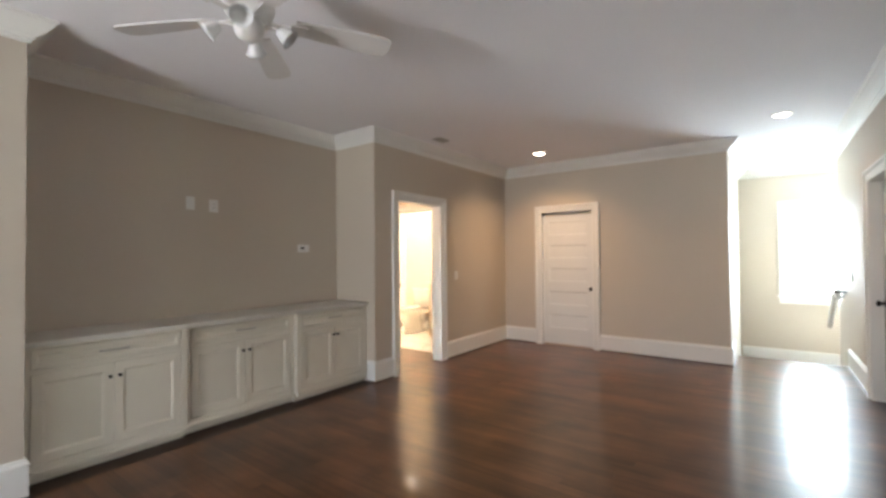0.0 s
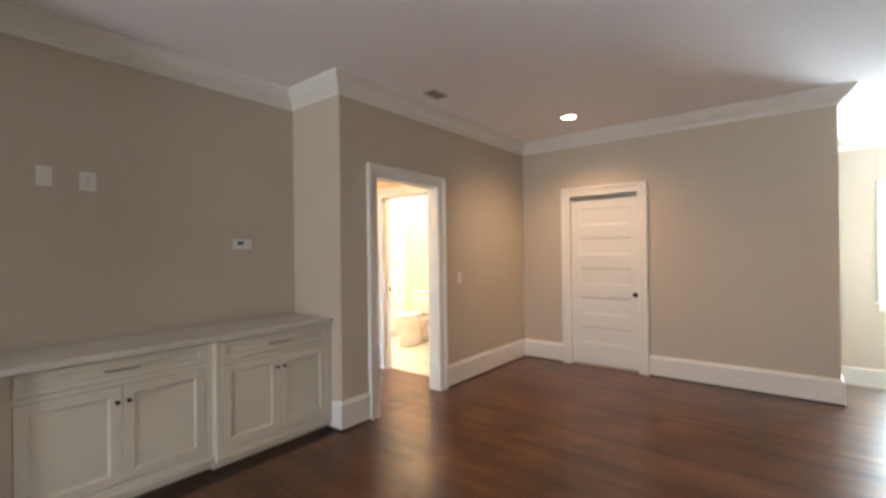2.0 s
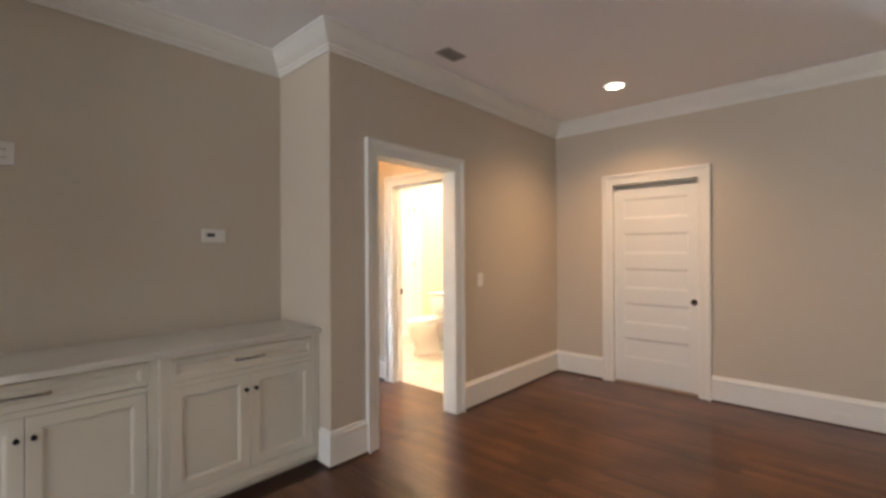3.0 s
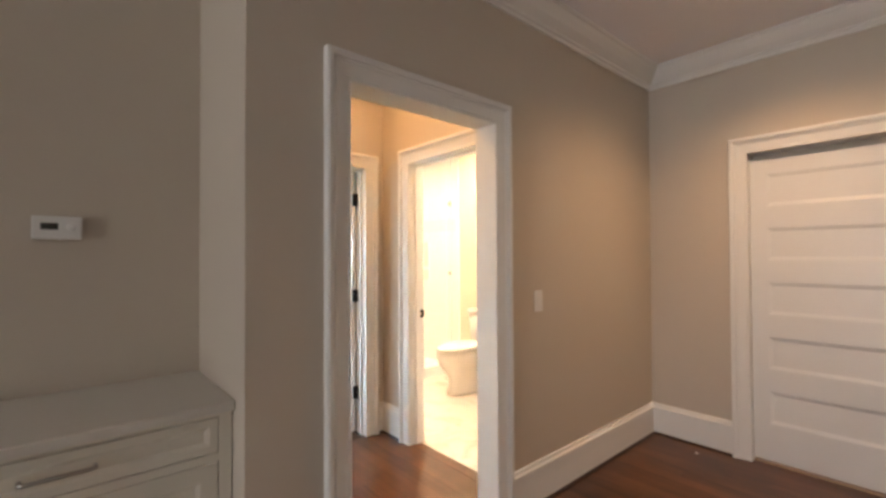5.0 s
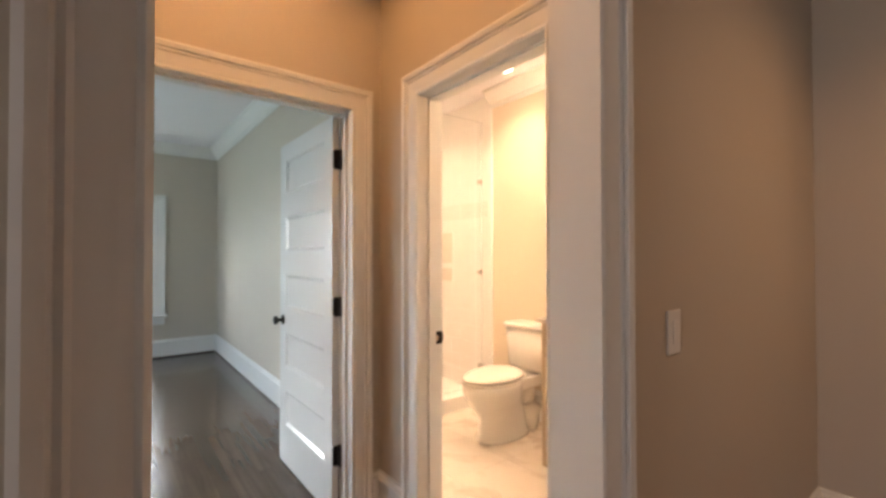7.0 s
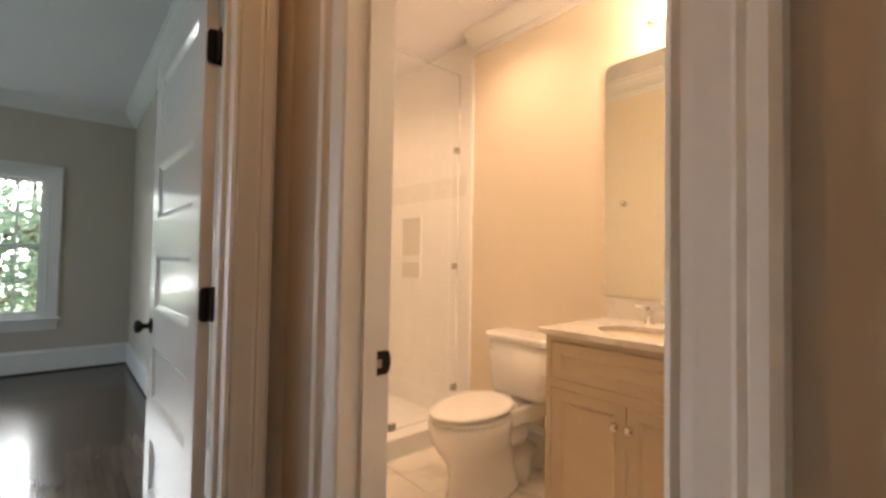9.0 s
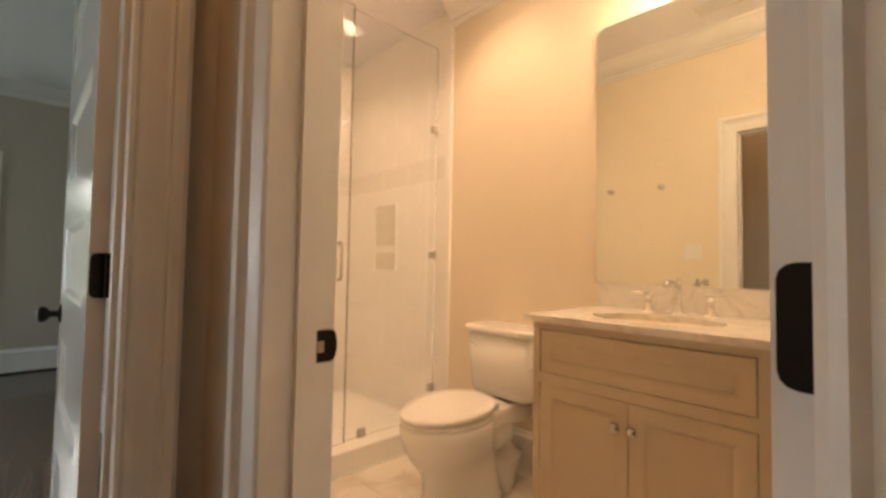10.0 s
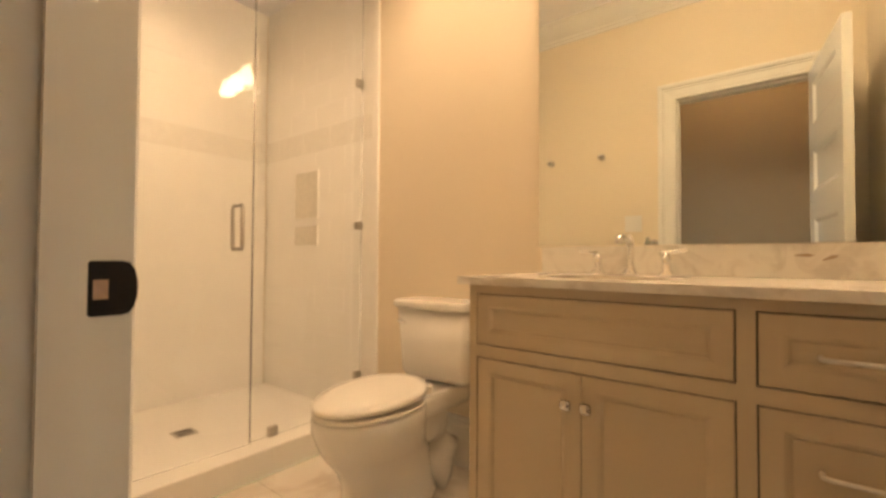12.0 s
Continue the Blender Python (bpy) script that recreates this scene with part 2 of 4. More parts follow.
def thing(name, m, label, category, group=""):
    return tagged(new(name), label, category, group) if m is None else _placed(tagged(new(name), label, category, group), m)


def _placed(ob, m):
    ob.matrix_basis = m
    ob.empty_display_size = 0.1
    return ob


def lathe(rows, n=24, axis="z", off=(0, 0, 0)):
    """Turned solid from rows of (radius, height)."""
    bm = bmesh.new()
    rings = []
    for r, h in rows:
        ring = []
        for k in range(n):
            a = 2 * math.pi * k / n
            c, s = r * math.cos(a), r * math.sin(a)
            p = {"z": (c, s, h), "y": (c, h, s), "x": (h, c, s)}[axis]
            ring.append(bm.verts.new(Vector(p) + Vector(off)))
        rings.append(ring)
    for a, b in zip(rings, rings[1:]):
        for k in range(n):
            bm.faces.new((a[k], a[(k + 1) % n], b[(k + 1) % n], b[k]))
    for ring in (rings[0], rings[-1]):
        bm.faces.new(ring)
    return bm


def tube(points, radius, n=10):
    """A round bar through points."""
    bm = bmesh.new()
    rings = []
    pts = [Vector(p) for p in points]
    for i, p in enumerate(pts):
        d = (pts[min(i + 1, len(pts) - 1)] - pts[max(i - 1, 0)]).normalized()
        u = d.orthogonal().normalized() if abs(d.z) > 0.99 else d.cross(Vector((0, 0, 1))).normalized()
        v = d.cross(u)
        r = radius[i] if isinstance(radius, (list, tuple)) else radius
        rings.append([bm.verts.new(p + (u * math.cos(2 * math.pi * k / n) + v * math.sin(2 * math.pi * k / n)) * r) for k in range(n)])
    for a, b in zip(rings, rings[1:]):
        for k in range(n):
            bm.faces.new((a[k], a[(k + 1) % n], b[(k + 1) % n], b[k]))
    for ring in (rings[0], rings[-1]):
        bm.faces.new(ring)
    return bm


def loft(rings):
    bm = bmesh.new()
    vs = [[bm.verts.new(p) for p in ring] for ring in rings]
    n = len(vs[0])
    for a, b in zip(vs, vs[1:]):
        for k in range(n):
            bm.faces.new((a[k], a[(k + 1) % n], b[(k + 1) % n], b[k]))
    bm.faces.new(vs[0])
    bm.faces.new(vs[-1])
    return bm


def sweep_plan(points, profile, closed=False):
    """A moulding along a wall line in plan, the room on its left; profile rows of (out, z), mitred at corners."""
    bm = bmesh.new()
    pts = [Vector((x, y)) for x, y in points]
    n = len(pts)
    rows = []
    for i, p in enumerate(pts):
        before = pts[i] - pts[i - 1] if (closed or i > 0) else None
        after = pts[(i + 1) % n] - pts[i] if (closed or i < n - 1) else None
        na = Vector((-before.y, before.x)).normalized() if before is not None else None
        nb = Vector((-after.y, after.x)).normalized() if after is not None else None
        if na is None or nb is None:
            m = na or nb
        else:
            m = (na + nb) / (1 + na.dot(nb))
        rows.append([bm.verts.new((p.x + m.x * d, p.y + m.y * d, z)) for d, z in profile])
    k = len(profile)
    for i in range(n if closed else n - 1):
        a, b = rows[i], rows[(i + 1) % n]
        for j in range(k):
            bm.faces.new((a[j], a[(j + 1) % k], b[(j + 1) % k], b[j]))
    if not closed:
        bm.faces.new(rows[0])
        bm.faces.new(rows[-1])
    return bm


CROWN = [(0, 2.88), (0.125, 2.88), (0.125, 2.866), (0.112, 2.858), (0.10, 2.838), (0.072, 2.806), (0.045, 2.785), (0.03, 2.775), (0.03, 2.762), (0.018, 2.755), (0.014, 2.738), (0, 2.738)]
BASE = [(0, 0), (0.02, 0), (0.02, 0.195), (0.026, 0.2), (0.024, 0.212), (0.014, 0.222), (0.01, 0.236), (0, 0.24)]
SHOE = [(0.0205, 0.0005), (0.034, 0.0005), (0.033, 0.007), (0.029, 0.013), (0.0205, 0.017)]
CASE = [(0, 0.0), (0, 0.014), (0.008, 0.019), (0.016, 0.014), (0.03, 0.017), (0.066, 0.021), (0.072, 0.027), (0.08, 0.023), (0.084, 0.033), (0.1, 0.037), (0.11, 0.033), (0.11, 0.0)]


def casing_mesh(a0, a1, head, put, profile=CASE, sill=0.0):
    """Mitred casing round an opening from a0 to a1; put(a, z, h) gives the place of a point h proud of the wall."""
    bm = bmesh.new()
    rows = []
    for u, h in profile:
        rows.append([bm.verts.new(put(a, z, h)) for a, z in ((a0 - u, sill), (a0 - u, head + u), (a1 + u, head + u), (a1 + u, sill))])
    n = len(rows)
    for i in range(n):
        a, b = rows[i], rows[(i + 1) % n]
        for j in range(3):
            bm.faces.new((a[j], a[j + 1], b[j + 1], b[j]))
    bm.faces.new([r[0] for r in rows])
    bm.faces.new([r[3] for r in rows])
    return bm


def jamb_mesh(a0, a1, head, d0, d1, put, stop=None):
    """Jamb boards lining an opening through a wall from depth d0 to d1, with an optional stop strip."""
    bm = bmesh.new()

    def slab(p0, p1, z0, z1, e0, e1):
        vs = [bm.verts.new(put(p, e, z)) for p in (p0, p1) for e in (e0, e1) for z in (z0, z1)]
        for q in ((0, 1, 3, 2), (4, 6, 7, 5), (0, 4, 5, 1), (2, 3, 7, 6), (0, 2, 6, 4), (1, 5, 7, 3)):
            bm.faces.new([vs[i] for i in q])

    slab(a0 - 0.02, a0, 0, head + 0.02, d0, d1)
    slab(a1, a1 + 0.02, 0, head + 0.02, d0, d1)
    slab(a0, a1, head, head + 0.02, d0, d1)
    if stop:
        s0, s1 = stop
        slab(a0, a0 + 0.012, 0, head - 0.012, s0, s1)
        slab(a1 - 0.012, a1, 0, head - 0.012, s0, s1)
        slab(a0, a1, head - 0.012, head, s0, s1)
    return bm


# ---- walls ----
H = 2.88
TOP = 3.0
structure("wall_west", boxes(
    (-3.905, -3.785, 4.20, 4.575, 0, TOP), (-3.905, -3.785, 5.465, 7.30, 0, TOP), (-3.905, -3.785, 4.575, 5.465, 2.13, TOP),
    (-4.57, -3.905, 4.20, 4.40, 0, TOP), (-4.57, -4.45, 1.17, 4.20, 0, TOP), (-4.45, -3.905, 1.17, 1.29, 0, TOP), (-3.905, -3.785, -3.0, 1.29, 0, TOP)),
    WALL, "greige painted wall with a recessed alcove and a cased opening", "wall")
structure("wall_north", boxes(
    (-3.785, -3.135, 7.30, 7.42, 0, TOP), (-2.29, -0.58, 7.30, 7.42, 0, TOP), (-3.135, -2.29, 7.30, 7.42, 2.13, TOP), (-0.70, -0.58, 7.42, 10.0, -3, TOP)),
    WALL, "greige painted end wall beside the stair well", "wall")
# added panel: blocks sky light above the sliding door, no closet built
structure("wall_closet", boxes((-3.30, -2.15, 7.425, 7.45, 0, TOP)), WALL, "added backing panel that keeps outside light out behind the sliding door", "wall")
# added sheet behind the side door, its darkness painted in; no room there
structure("wall_side_room", boxes((0.735, 0.76, 5.5, 6.7, 0, TOP)), GAPM, "unseen near-black sheet painted as shade behind the side door", "wall")
structure("wall_stair", boxes(
    (-0.70, 0.05, 10.0, 10.14, -3, TOP), (1.60, 1.92, 10.0, 10.14, -3, TOP), (0.05, 1.60, 10.0, 10.14, -3, 0.70), (0.05, 1.60, 10.0, 10.14, 2.21, TOP),
    (1.80, 1.92, 8.9, 10.0, -3, TOP)),
    WALL, "pale wall of the stair well with a bright window", "wall")
structure("wall_east", boxes(
    (0.61, 0.73, -3.0, 5.68, 0, TOP), (0.61, 0.73, 6.54, 8.9, 0, TOP), (0.61, 0.73, 5.68, 6.54, 2.13, TOP), (0.73, 1.92, 8.78, 8.9, -3, TOP), (0.61, 0.73, 8.05, 8.9, -3, 0)),
    WALL, "greige painted wall with a white panelled door", "wall")
structure("wall_south", boxes(
    (-3.905, -3.05, -3.12, -3.0, 0, TOP), (-1.95, -0.95, -3.12, -3.0, 0, TOP), (0.15, 0.73, -3.12, -3.0, 0, TOP),
    (-3.05, -1.95, -3.12, -3.0, 0, 0.42), (-3.05, -1.95, -3.12, -3.0, 1.9, TOP), (-0.95, 0.15, -3.12, -3.0, 0, 0.42), (-0.95, 0.15, -3.12, -3.0, 1.9, TOP)),
    WALL, "greige painted wall with two window openings", "wall")
structure("wall_vestibule", boxes(
    (-5.36, -5.24, 4.28, 4.655, 0, TOP), (-5.36, -5.24, 5.55, 5.70, 0, TOP), (-5.36, -5.24, 4.655, 5.55, 2.125, TOP), (-5.24, -4.57, 4.28, 4.40, 0, TOP)),
    WALL, "greige vestibule wall with the bedroom doorway", "wall")
structure("wall_bath_south", boxes(
    (-4.89, -5.36, 5.70, 5.815, 0, TOP), (-4.105, -3.905, 5.70, 5.815, 0, TOP), (-4.89, -4.105, 5.70, 5.815, 2.13, TOP), (-6.15, -5.36, 5.79, 5.815, 0, TOP), (-7.54, -6.15, 5.79, 5.85, 0, TOP)),
    WALL, "warm lit beige wall with the bathroom doorway", "wall")
structure("wall_bath_inner", boxes((-4.98, -6.15, 5.816, 5.822, 0, H), (-4.015, -3.92, 5.816, 5.822, 0, H), (-4.98, -4.015, 5.816, 5.822, 2.222, H), (-3.926, -3.906, 5.822, 7.40, 0, H)), BATHW, "cream painted inner face of the bathroom walls", "wall")
structure("wall_bath_north", boxes((-7.54, -3.785, 7.42, 7.56, 0, TOP), (-6.14, -3.92, 7.40, 7.42, 0, TOP)), BATHW, "cream painted bathroom wall lit by warm lamps", "wall")
structure("wall_shower", boxes((-7.54, -7.42, 5.85, 7.42, 0, TOP)), BATHW, "wall behind the shower", "wall")
structure("wall_bedroom", boxes(
    (-10.27, -10.15, 1.38, 1.82, 0, TOP), (-10.27, -10.15, 3.18, 4.18, 0, TOP), (-10.27, -10.15, 5.08, 5.79, 0, TOP), (-10.27, -10.15, 4.18, 5.08, 0, 0.56), (-10.27, -10.15, 4.18, 5.08, 2.09, TOP),
    (-10.27, -10.15, 1.82, 3.18, 0, 0.56), (-10.27, -10.15, 1.82, 3.18, 2.09, TOP),
    (-10.15, -8.8, 1.38, 1.5, 0, TOP), (-7.2, -5.36, 1.38, 1.5, 0, TOP), (-8.8, -7.2, 1.38, 1.5, 0, 0.65), (-8.8, -7.2, 1.38, 1.5, 2.15, TOP),
    (-5.36, -5.24, 1.38, 4.28, 0, TOP), (-10.27, -7.54, 5.79, 5.91, 0, TOP)),
    WALL, "grey-green lit bedroom walls with a window", "wall")

structure("ceiling", boxes((-4.57, 1.92, -3.12, 10.14, H, TOP - 0.02)), CEIL, "flat off-white painted ceiling", "ceiling")
structure("ceiling_vestibule", boxes((-5.36, -4.57, 4.28, 5.70, H, TOP - 0.02)), CEIL, "flat off-white vestibule ceiling", "ceiling")
structure("ceiling_bath", boxes((-7.54, -4.57, 5.70, 7.56, H, TOP - 0.02)), CEIL, "warm lit off-white bathroom ceiling", "ceiling")
structure("ceiling_bedroom", boxes((-10.27, -5.36, 1.38, 5.70, H, TOP - 0.02)), CEIL, "flat off-white bedroom ceiling", "ceiling")

structure("trim_crown_main", sweep_plan([(-0.58, 10.0), (-0.58, 7.30), (-3.785, 7.30), (-3.785, 4.20), (-4.45, 4.20), (-4.45, 1.29), (-3.785, 1.29), (-3.785, -3.0), (0.61, -3.0), (0.61, 8.9), (1.8, 8.9), (1.8, 10.0)], CROWN, True),
          TRIM, "white stepped crown moulding", "crown moulding")
structure("trim_crown_vestibule", sweep_plan([(-5.24, 4.40), (-3.905, 4.40), (-3.905, 5.70), (-5.24, 5.70)], CROWN, True), TRIM, "white crown moulding of the vestibule", "crown moulding")
structure("trim_crown_bath", sweep_plan([(-6.14, 5.822), (-3.926, 5.822), (-3.926, 7.40), (-6.14, 7.40)], CROWN), TRIM, "white crown moulding of the bathroom", "crown moulding")
structure("trim_crown_bedroom", sweep_plan([(-10.15, 1.5), (-5.36, 1.5), (-5.36, 5.79), (-10.15, 5.79)], CROWN, True), TRIM, "white crown moulding of the bedroom", "crown moulding")
for line in ([(-0.58, 8.0), (-0.58, 7.30), (-2.20, 7.30)], [(-3.225, 7.30), (-3.785, 7.30), (-3.785, 5.555)], [(-3.785, 4.485), (-3.785, 4.20), (-3.90, 4.20)],
             [(-3.90, 1.29), (-3.785, 1.29), (-3.785, -3.0), (0.61, -3.0), (0.61, 5.59)], [(0.61, 6.63), (0.61, 8.0)],
             [(-3.905, 5.555), (-3.905, 5.70), (-4.015, 5.70)], [(-4.98, 5.70), (-5.24, 5.70), (-5.24, 5.64)], [(-5.24, 4.565), (-5.24, 4.40), (-3.905, 4.40), (-3.905, 4.485)],
             [(-5.36, 5.64), (-5.36, 5.79), (-10.15, 5.79), (-10.15, 1.5), (-5.36, 1.5), (-5.36, 4.565)],
             [(-5.08, 7.40), (-6.13, 7.40)], [(-6.15, 5.822), (-4.98, 5.822)]):
    structure("baseboard", sweep_plan(line, BASE), TRIM, "tall white baseboard with a moulded cap", "baseboard")
    if line[0][1] != 7.40 and line[0][0] != -6.15:
        structure("trim_shoe", sweep_plan(line, SHOE), SHOEW, "thin dark stained shoe moulding under the baseboard", "shoe moulding")

# casings and jambs
structure("trim_opening", casing_mesh(4.595, 5.445, 2.11, lambda a, z, h: (-3.785 + h, a, z)), TRIM, "white moulded casing round the vestibule opening", "door casing")
structure("trim_opening_back", casing_mesh(4.595, 5.445, 2.11, lambda a, z, h: (-3.905 - h, a, z)), TRIM, "white moulded casing on the vestibule side", "door casing")
structure("trim_opening_jamb", jamb_mesh(4.595, 5.445, 2.11, -3.905, -3.785, lambda a, d, z: (d, a, z)), TRIM, "flat white jamb boards of the opening", "door jamb")
structure("trim_closet", casing_mesh(-3.115, -2.31, 2.11, lambda a, z, h: (a, 7.30 - h, z)), TRIM, "white moulded casing round the sliding door", "door casing")
structure("trim_closet_jamb", jamb_mesh(-3.115, -2.31, 2.11, 7.30, 7.42, lambda a, d, z: (a, d, z)), TRIM, "white jamb of the sliding door", "door jamb")
structure("trim_bedroom", casing_mesh(4.675, 5.53, 2.105, lambda a, z, h: (-5.24 + h, a, z)), TRIM, "white moulded casing round the bedroom doorway", "door casing")
structure("trim_bedroom_back", casing_mesh(4.675, 5.53, 2.105, lambda a, z, h: (-5.36 - h, a, z)), TRIM, "white casing on the bedroom side", "door casing")
structure("trim_bedroom_jamb", jamb_mesh(4.675, 5.53, 2.105, -5.36, -5.24, lambda a, d, z: (d, a, z), (-5.315, -5.28)), TRIM, "white jamb of the bedroom doorway", "door jamb")
structure("trim_bath", casing_mesh(-4.87, -4.125, 2.11, lambda a, z, h: (a, 5.70 - h, z)), TRIM, "white moulded casing round the bathroom doorway", "door casing")
structure("trim_bath_back", casing_mesh(-4.87, -4.125, 2.11, lambda a, z, h: (a, 5.815 + h, z)), TRIM, "white casing on the bathroom side", "door casing")
structure("trim_bath_jamb", jamb_mesh(-4.87, -4.125, 2.11, 5.70, 5.815, lambda a, d, z: (a, d, z), (5.745, 5.784)), TRIM, "white jamb of the bathroom doorway", "door jamb")
structure("trim_east_door", casing_mesh(5.70, 6.52, 2.11, lambda a, z, h: (0.61 - h, a, z)), TRIM, "white moulded casing round the side door", "door casing")
structure("trim_east_jamb", jamb_mesh(5.70, 6.52, 2.11, 0.61, 0.73, lambda a, d, z: (d, a, z)), TRIM, "white jamb of the side door", "door jamb")


# ---- doors ----
def hinge_plate(x0, x1, y0, y1, z0, z1, r=0.014):
    """Metal plate whose two corners away from the pin are round."""
    bm = bmesh.new()
    rim = [(y0, z0), (y1 - r, z0)] + [(y1 - r + r * math.sin(radians(a)), z0 + r - r * math.cos(radians(a))) for a in (30, 60, 90)]
    rim += [(y1 - r + r * math.cos(radians(a)), z1 - r + r * math.sin(radians(a))) for a in (0, 30, 60, 90)] + [(y0, z1)]
    low, high = [[bm.verts.new((x, y, z)) for y, z in rim] for x in (x0, x1)]
    bm.faces.new(low)
    bm.faces.new(high)
    for k in range(len(rim)):
        bm.faces.new((low[k], low[(k + 1) % len(rim)], high[(k + 1) % len(rim)], high[k]))
    return bm


def door_leaf(name, w, h, label, knob="round", hinges=True, knob_side=1, jamb=False, paint=DOORP, field=0.155):
    """Five-panel leaf in its own x (hinge at 0) and z; thickness about y."""
    root = thing(name, None, label, "door")
    t, stile, rail, top, bottom = 0.036, 0.105, 0.15, 0.10, 0.25
    bm = boxes((0, stile, -t / 2, t / 2, 0, h), (w - stile, w, -t / 2, t / 2, 0, h))
    ph = (h - top - bottom - 4 * rail) / 5
    z = bottom
    box(bm, stile, w - stile, -t / 2, t / 2, 0, bottom)
    spans = []
    for k in range(5):
        spans.append((z, z + ph))
        z += ph
        box(bm, stile, w - stile, -t / 2, t / 2, z, z + (rail if k < 4 else top))
        z += rail
    part("frame", bm, paint, root)
    for z0, z1 in spans:
        pb = bmesh.new()
        for s in (-1, 1):
            x0, x1 = stile, w - stile
            rings = []
            for inset, dep in ((0, 0.5), (0.003, 0.46), (0.007, 0.45), (0.022, field + 0.015), (0.026, field), (0.03, field)):
                rings.append([pb.verts.new((x, s * t * dep, zz)) for x, zz in ((x0 + inset, z0 + inset), (x1 - inset, z0 + inset), (x1 - inset, z1 - inset), (x0 + inset, z1 - inset))])
            for a, b in zip(rings, rings[1:]):
                for j in range(4):
                    pb.faces.new((a[j], a[(j + 1) % 4], b[(j + 1) % 4], b[j]))
            pb.faces.new(rings[-1])
        part("panel", pb, paint, root)
    kx = w - 0.06 if knob_side > 0 else 0.06
    if knob == "round":
        for s in (-1, 1):
            k = part("knob", lathe([(0.0325, 0), (0.0325, 0.006), (0.012, 0.01), (0.011, 0.028), (0.026, 0.04), (0.029, 0.05), (0.024, 0.06), (0.006, 0.064)], 20, "y"), BRONZE, root, "dark bronze round knob", True,
                     pose(kx, s * (t / 2), 0.93, 0, 0, 0) @ (Matrix.Identity(4) if s > 0 else pose(0, 0, 0, 0, 0, 180)))
    else:
        part("pull", lathe([(0.03, 0), (0.03, 0.006), (0.022, 0.008), (0.018, 0.004), (0.004, 0.004)], 20, "y"), BRONZE, root, "dark bronze round recessed pull", True,
             pose(kx, -t / 2, 0.885, 0, 0, 180))
    if hinges:
        for z in (0.31, 1.085, 1.86):
            if jamb:
                hb = hinge_plate(-0.010, 0.003, -t / 2 - 0.022, t / 2 - 0.002, z - 0.051, z + 0.051)
                box(hb, -0.045, -0.0105, -0.0125, -0.0095, z - 0.048, z + 0.048)
            else:
                hb = hinge_plate(-0.010, 0.003, -0.016, 0.011, z - 0.051, z + 0.051)
            part("hinge", hb, BRONZE, root, "black bronze hinge plate")
            part("hinge_barrel", tube([(-0.004, -t / 2 - 0.008, z - 0.05), (-0.004, -t / 2 - 0.008, z + 0.05)], 0.008), BRONZE, root, "", True)
    return root


leaf = door_leaf("bedroom_door", 0.84, 2.085, "white five-panel door standing open with black hinges", jamb=True)
leaf.matrix_basis = pose(-5.362, 5.501, 0.012, 0, 0, 180.5)
leaf2 = door_leaf("bathroom_door", 0.72, 2.1, "white five-panel door standing open into the bathroom")
leaf2.matrix_basis = pose(-4.157, 5.838, 0.004, 0, 0, 82.5)
leaf3 = door_leaf("sliding_door", 0.835, 2.04, "white five-panel sliding door, closed, with a dark round pull", "pull", False, paint=SATIN_DOORP, field=0.3)
leaf3.matrix_basis = pose(-3.128, 7.365, 0.02)
leaf4 = door_leaf("side_door", 0.81, 2.085, "white five-panel closed side door with a black knob")
leaf4.matrix_basis = pose(0.708, 5.705, 0.012, 0, 0, 90)
structure("trim_closet_threshold", boxes((-3.115, -2.31, 7.335, 7.42, 0.0, 0.012)), THRESH, "pale wooden threshold strip under the sliding door", "threshold")
strike = thing("strike_plate", pose(-4.8705, 5.806, 0.974), "black bronze strike plate let into the white jamb", "strike plate")
sb = bmesh.new()
edge = [(-0.017, -0.031), (0.012, -0.031), (0.019, -0.029), (0.024, -0.022), (0.027, -0.010), (0.0275, 0.0), (0.027, 0.010), (0.024, 0.022), (0.019, 0.029), (0.012, 0.031), (-0.017, 0.031), (-0.020, 0.028), (-0.020, -0.028)]
lo_, hi_ = ([sb.verts.new((d, y, z)) for y, z in edge] for d in (0.0, 0.0022))
lo_, hi_ = list(lo_), list(hi_)
sb.faces.new(lo_)
sb.faces.new(hi_)
for k in range(len(edge)):
    sb.faces.new((lo_[k], lo_[(k + 1) % len(edge)], hi_[(k + 1) % len(edge)], hi_[k]))
part("plate", sb, BRONZE, strike)
part("latch_hole", boxes((0.0, 0.0005, -0.007, 0.007, -0.011, 0.011), bevel=0.0002), LATCH, strike, "bare wood seen through the latch hole", False, pose(0.0023, -0.008, -0.001))

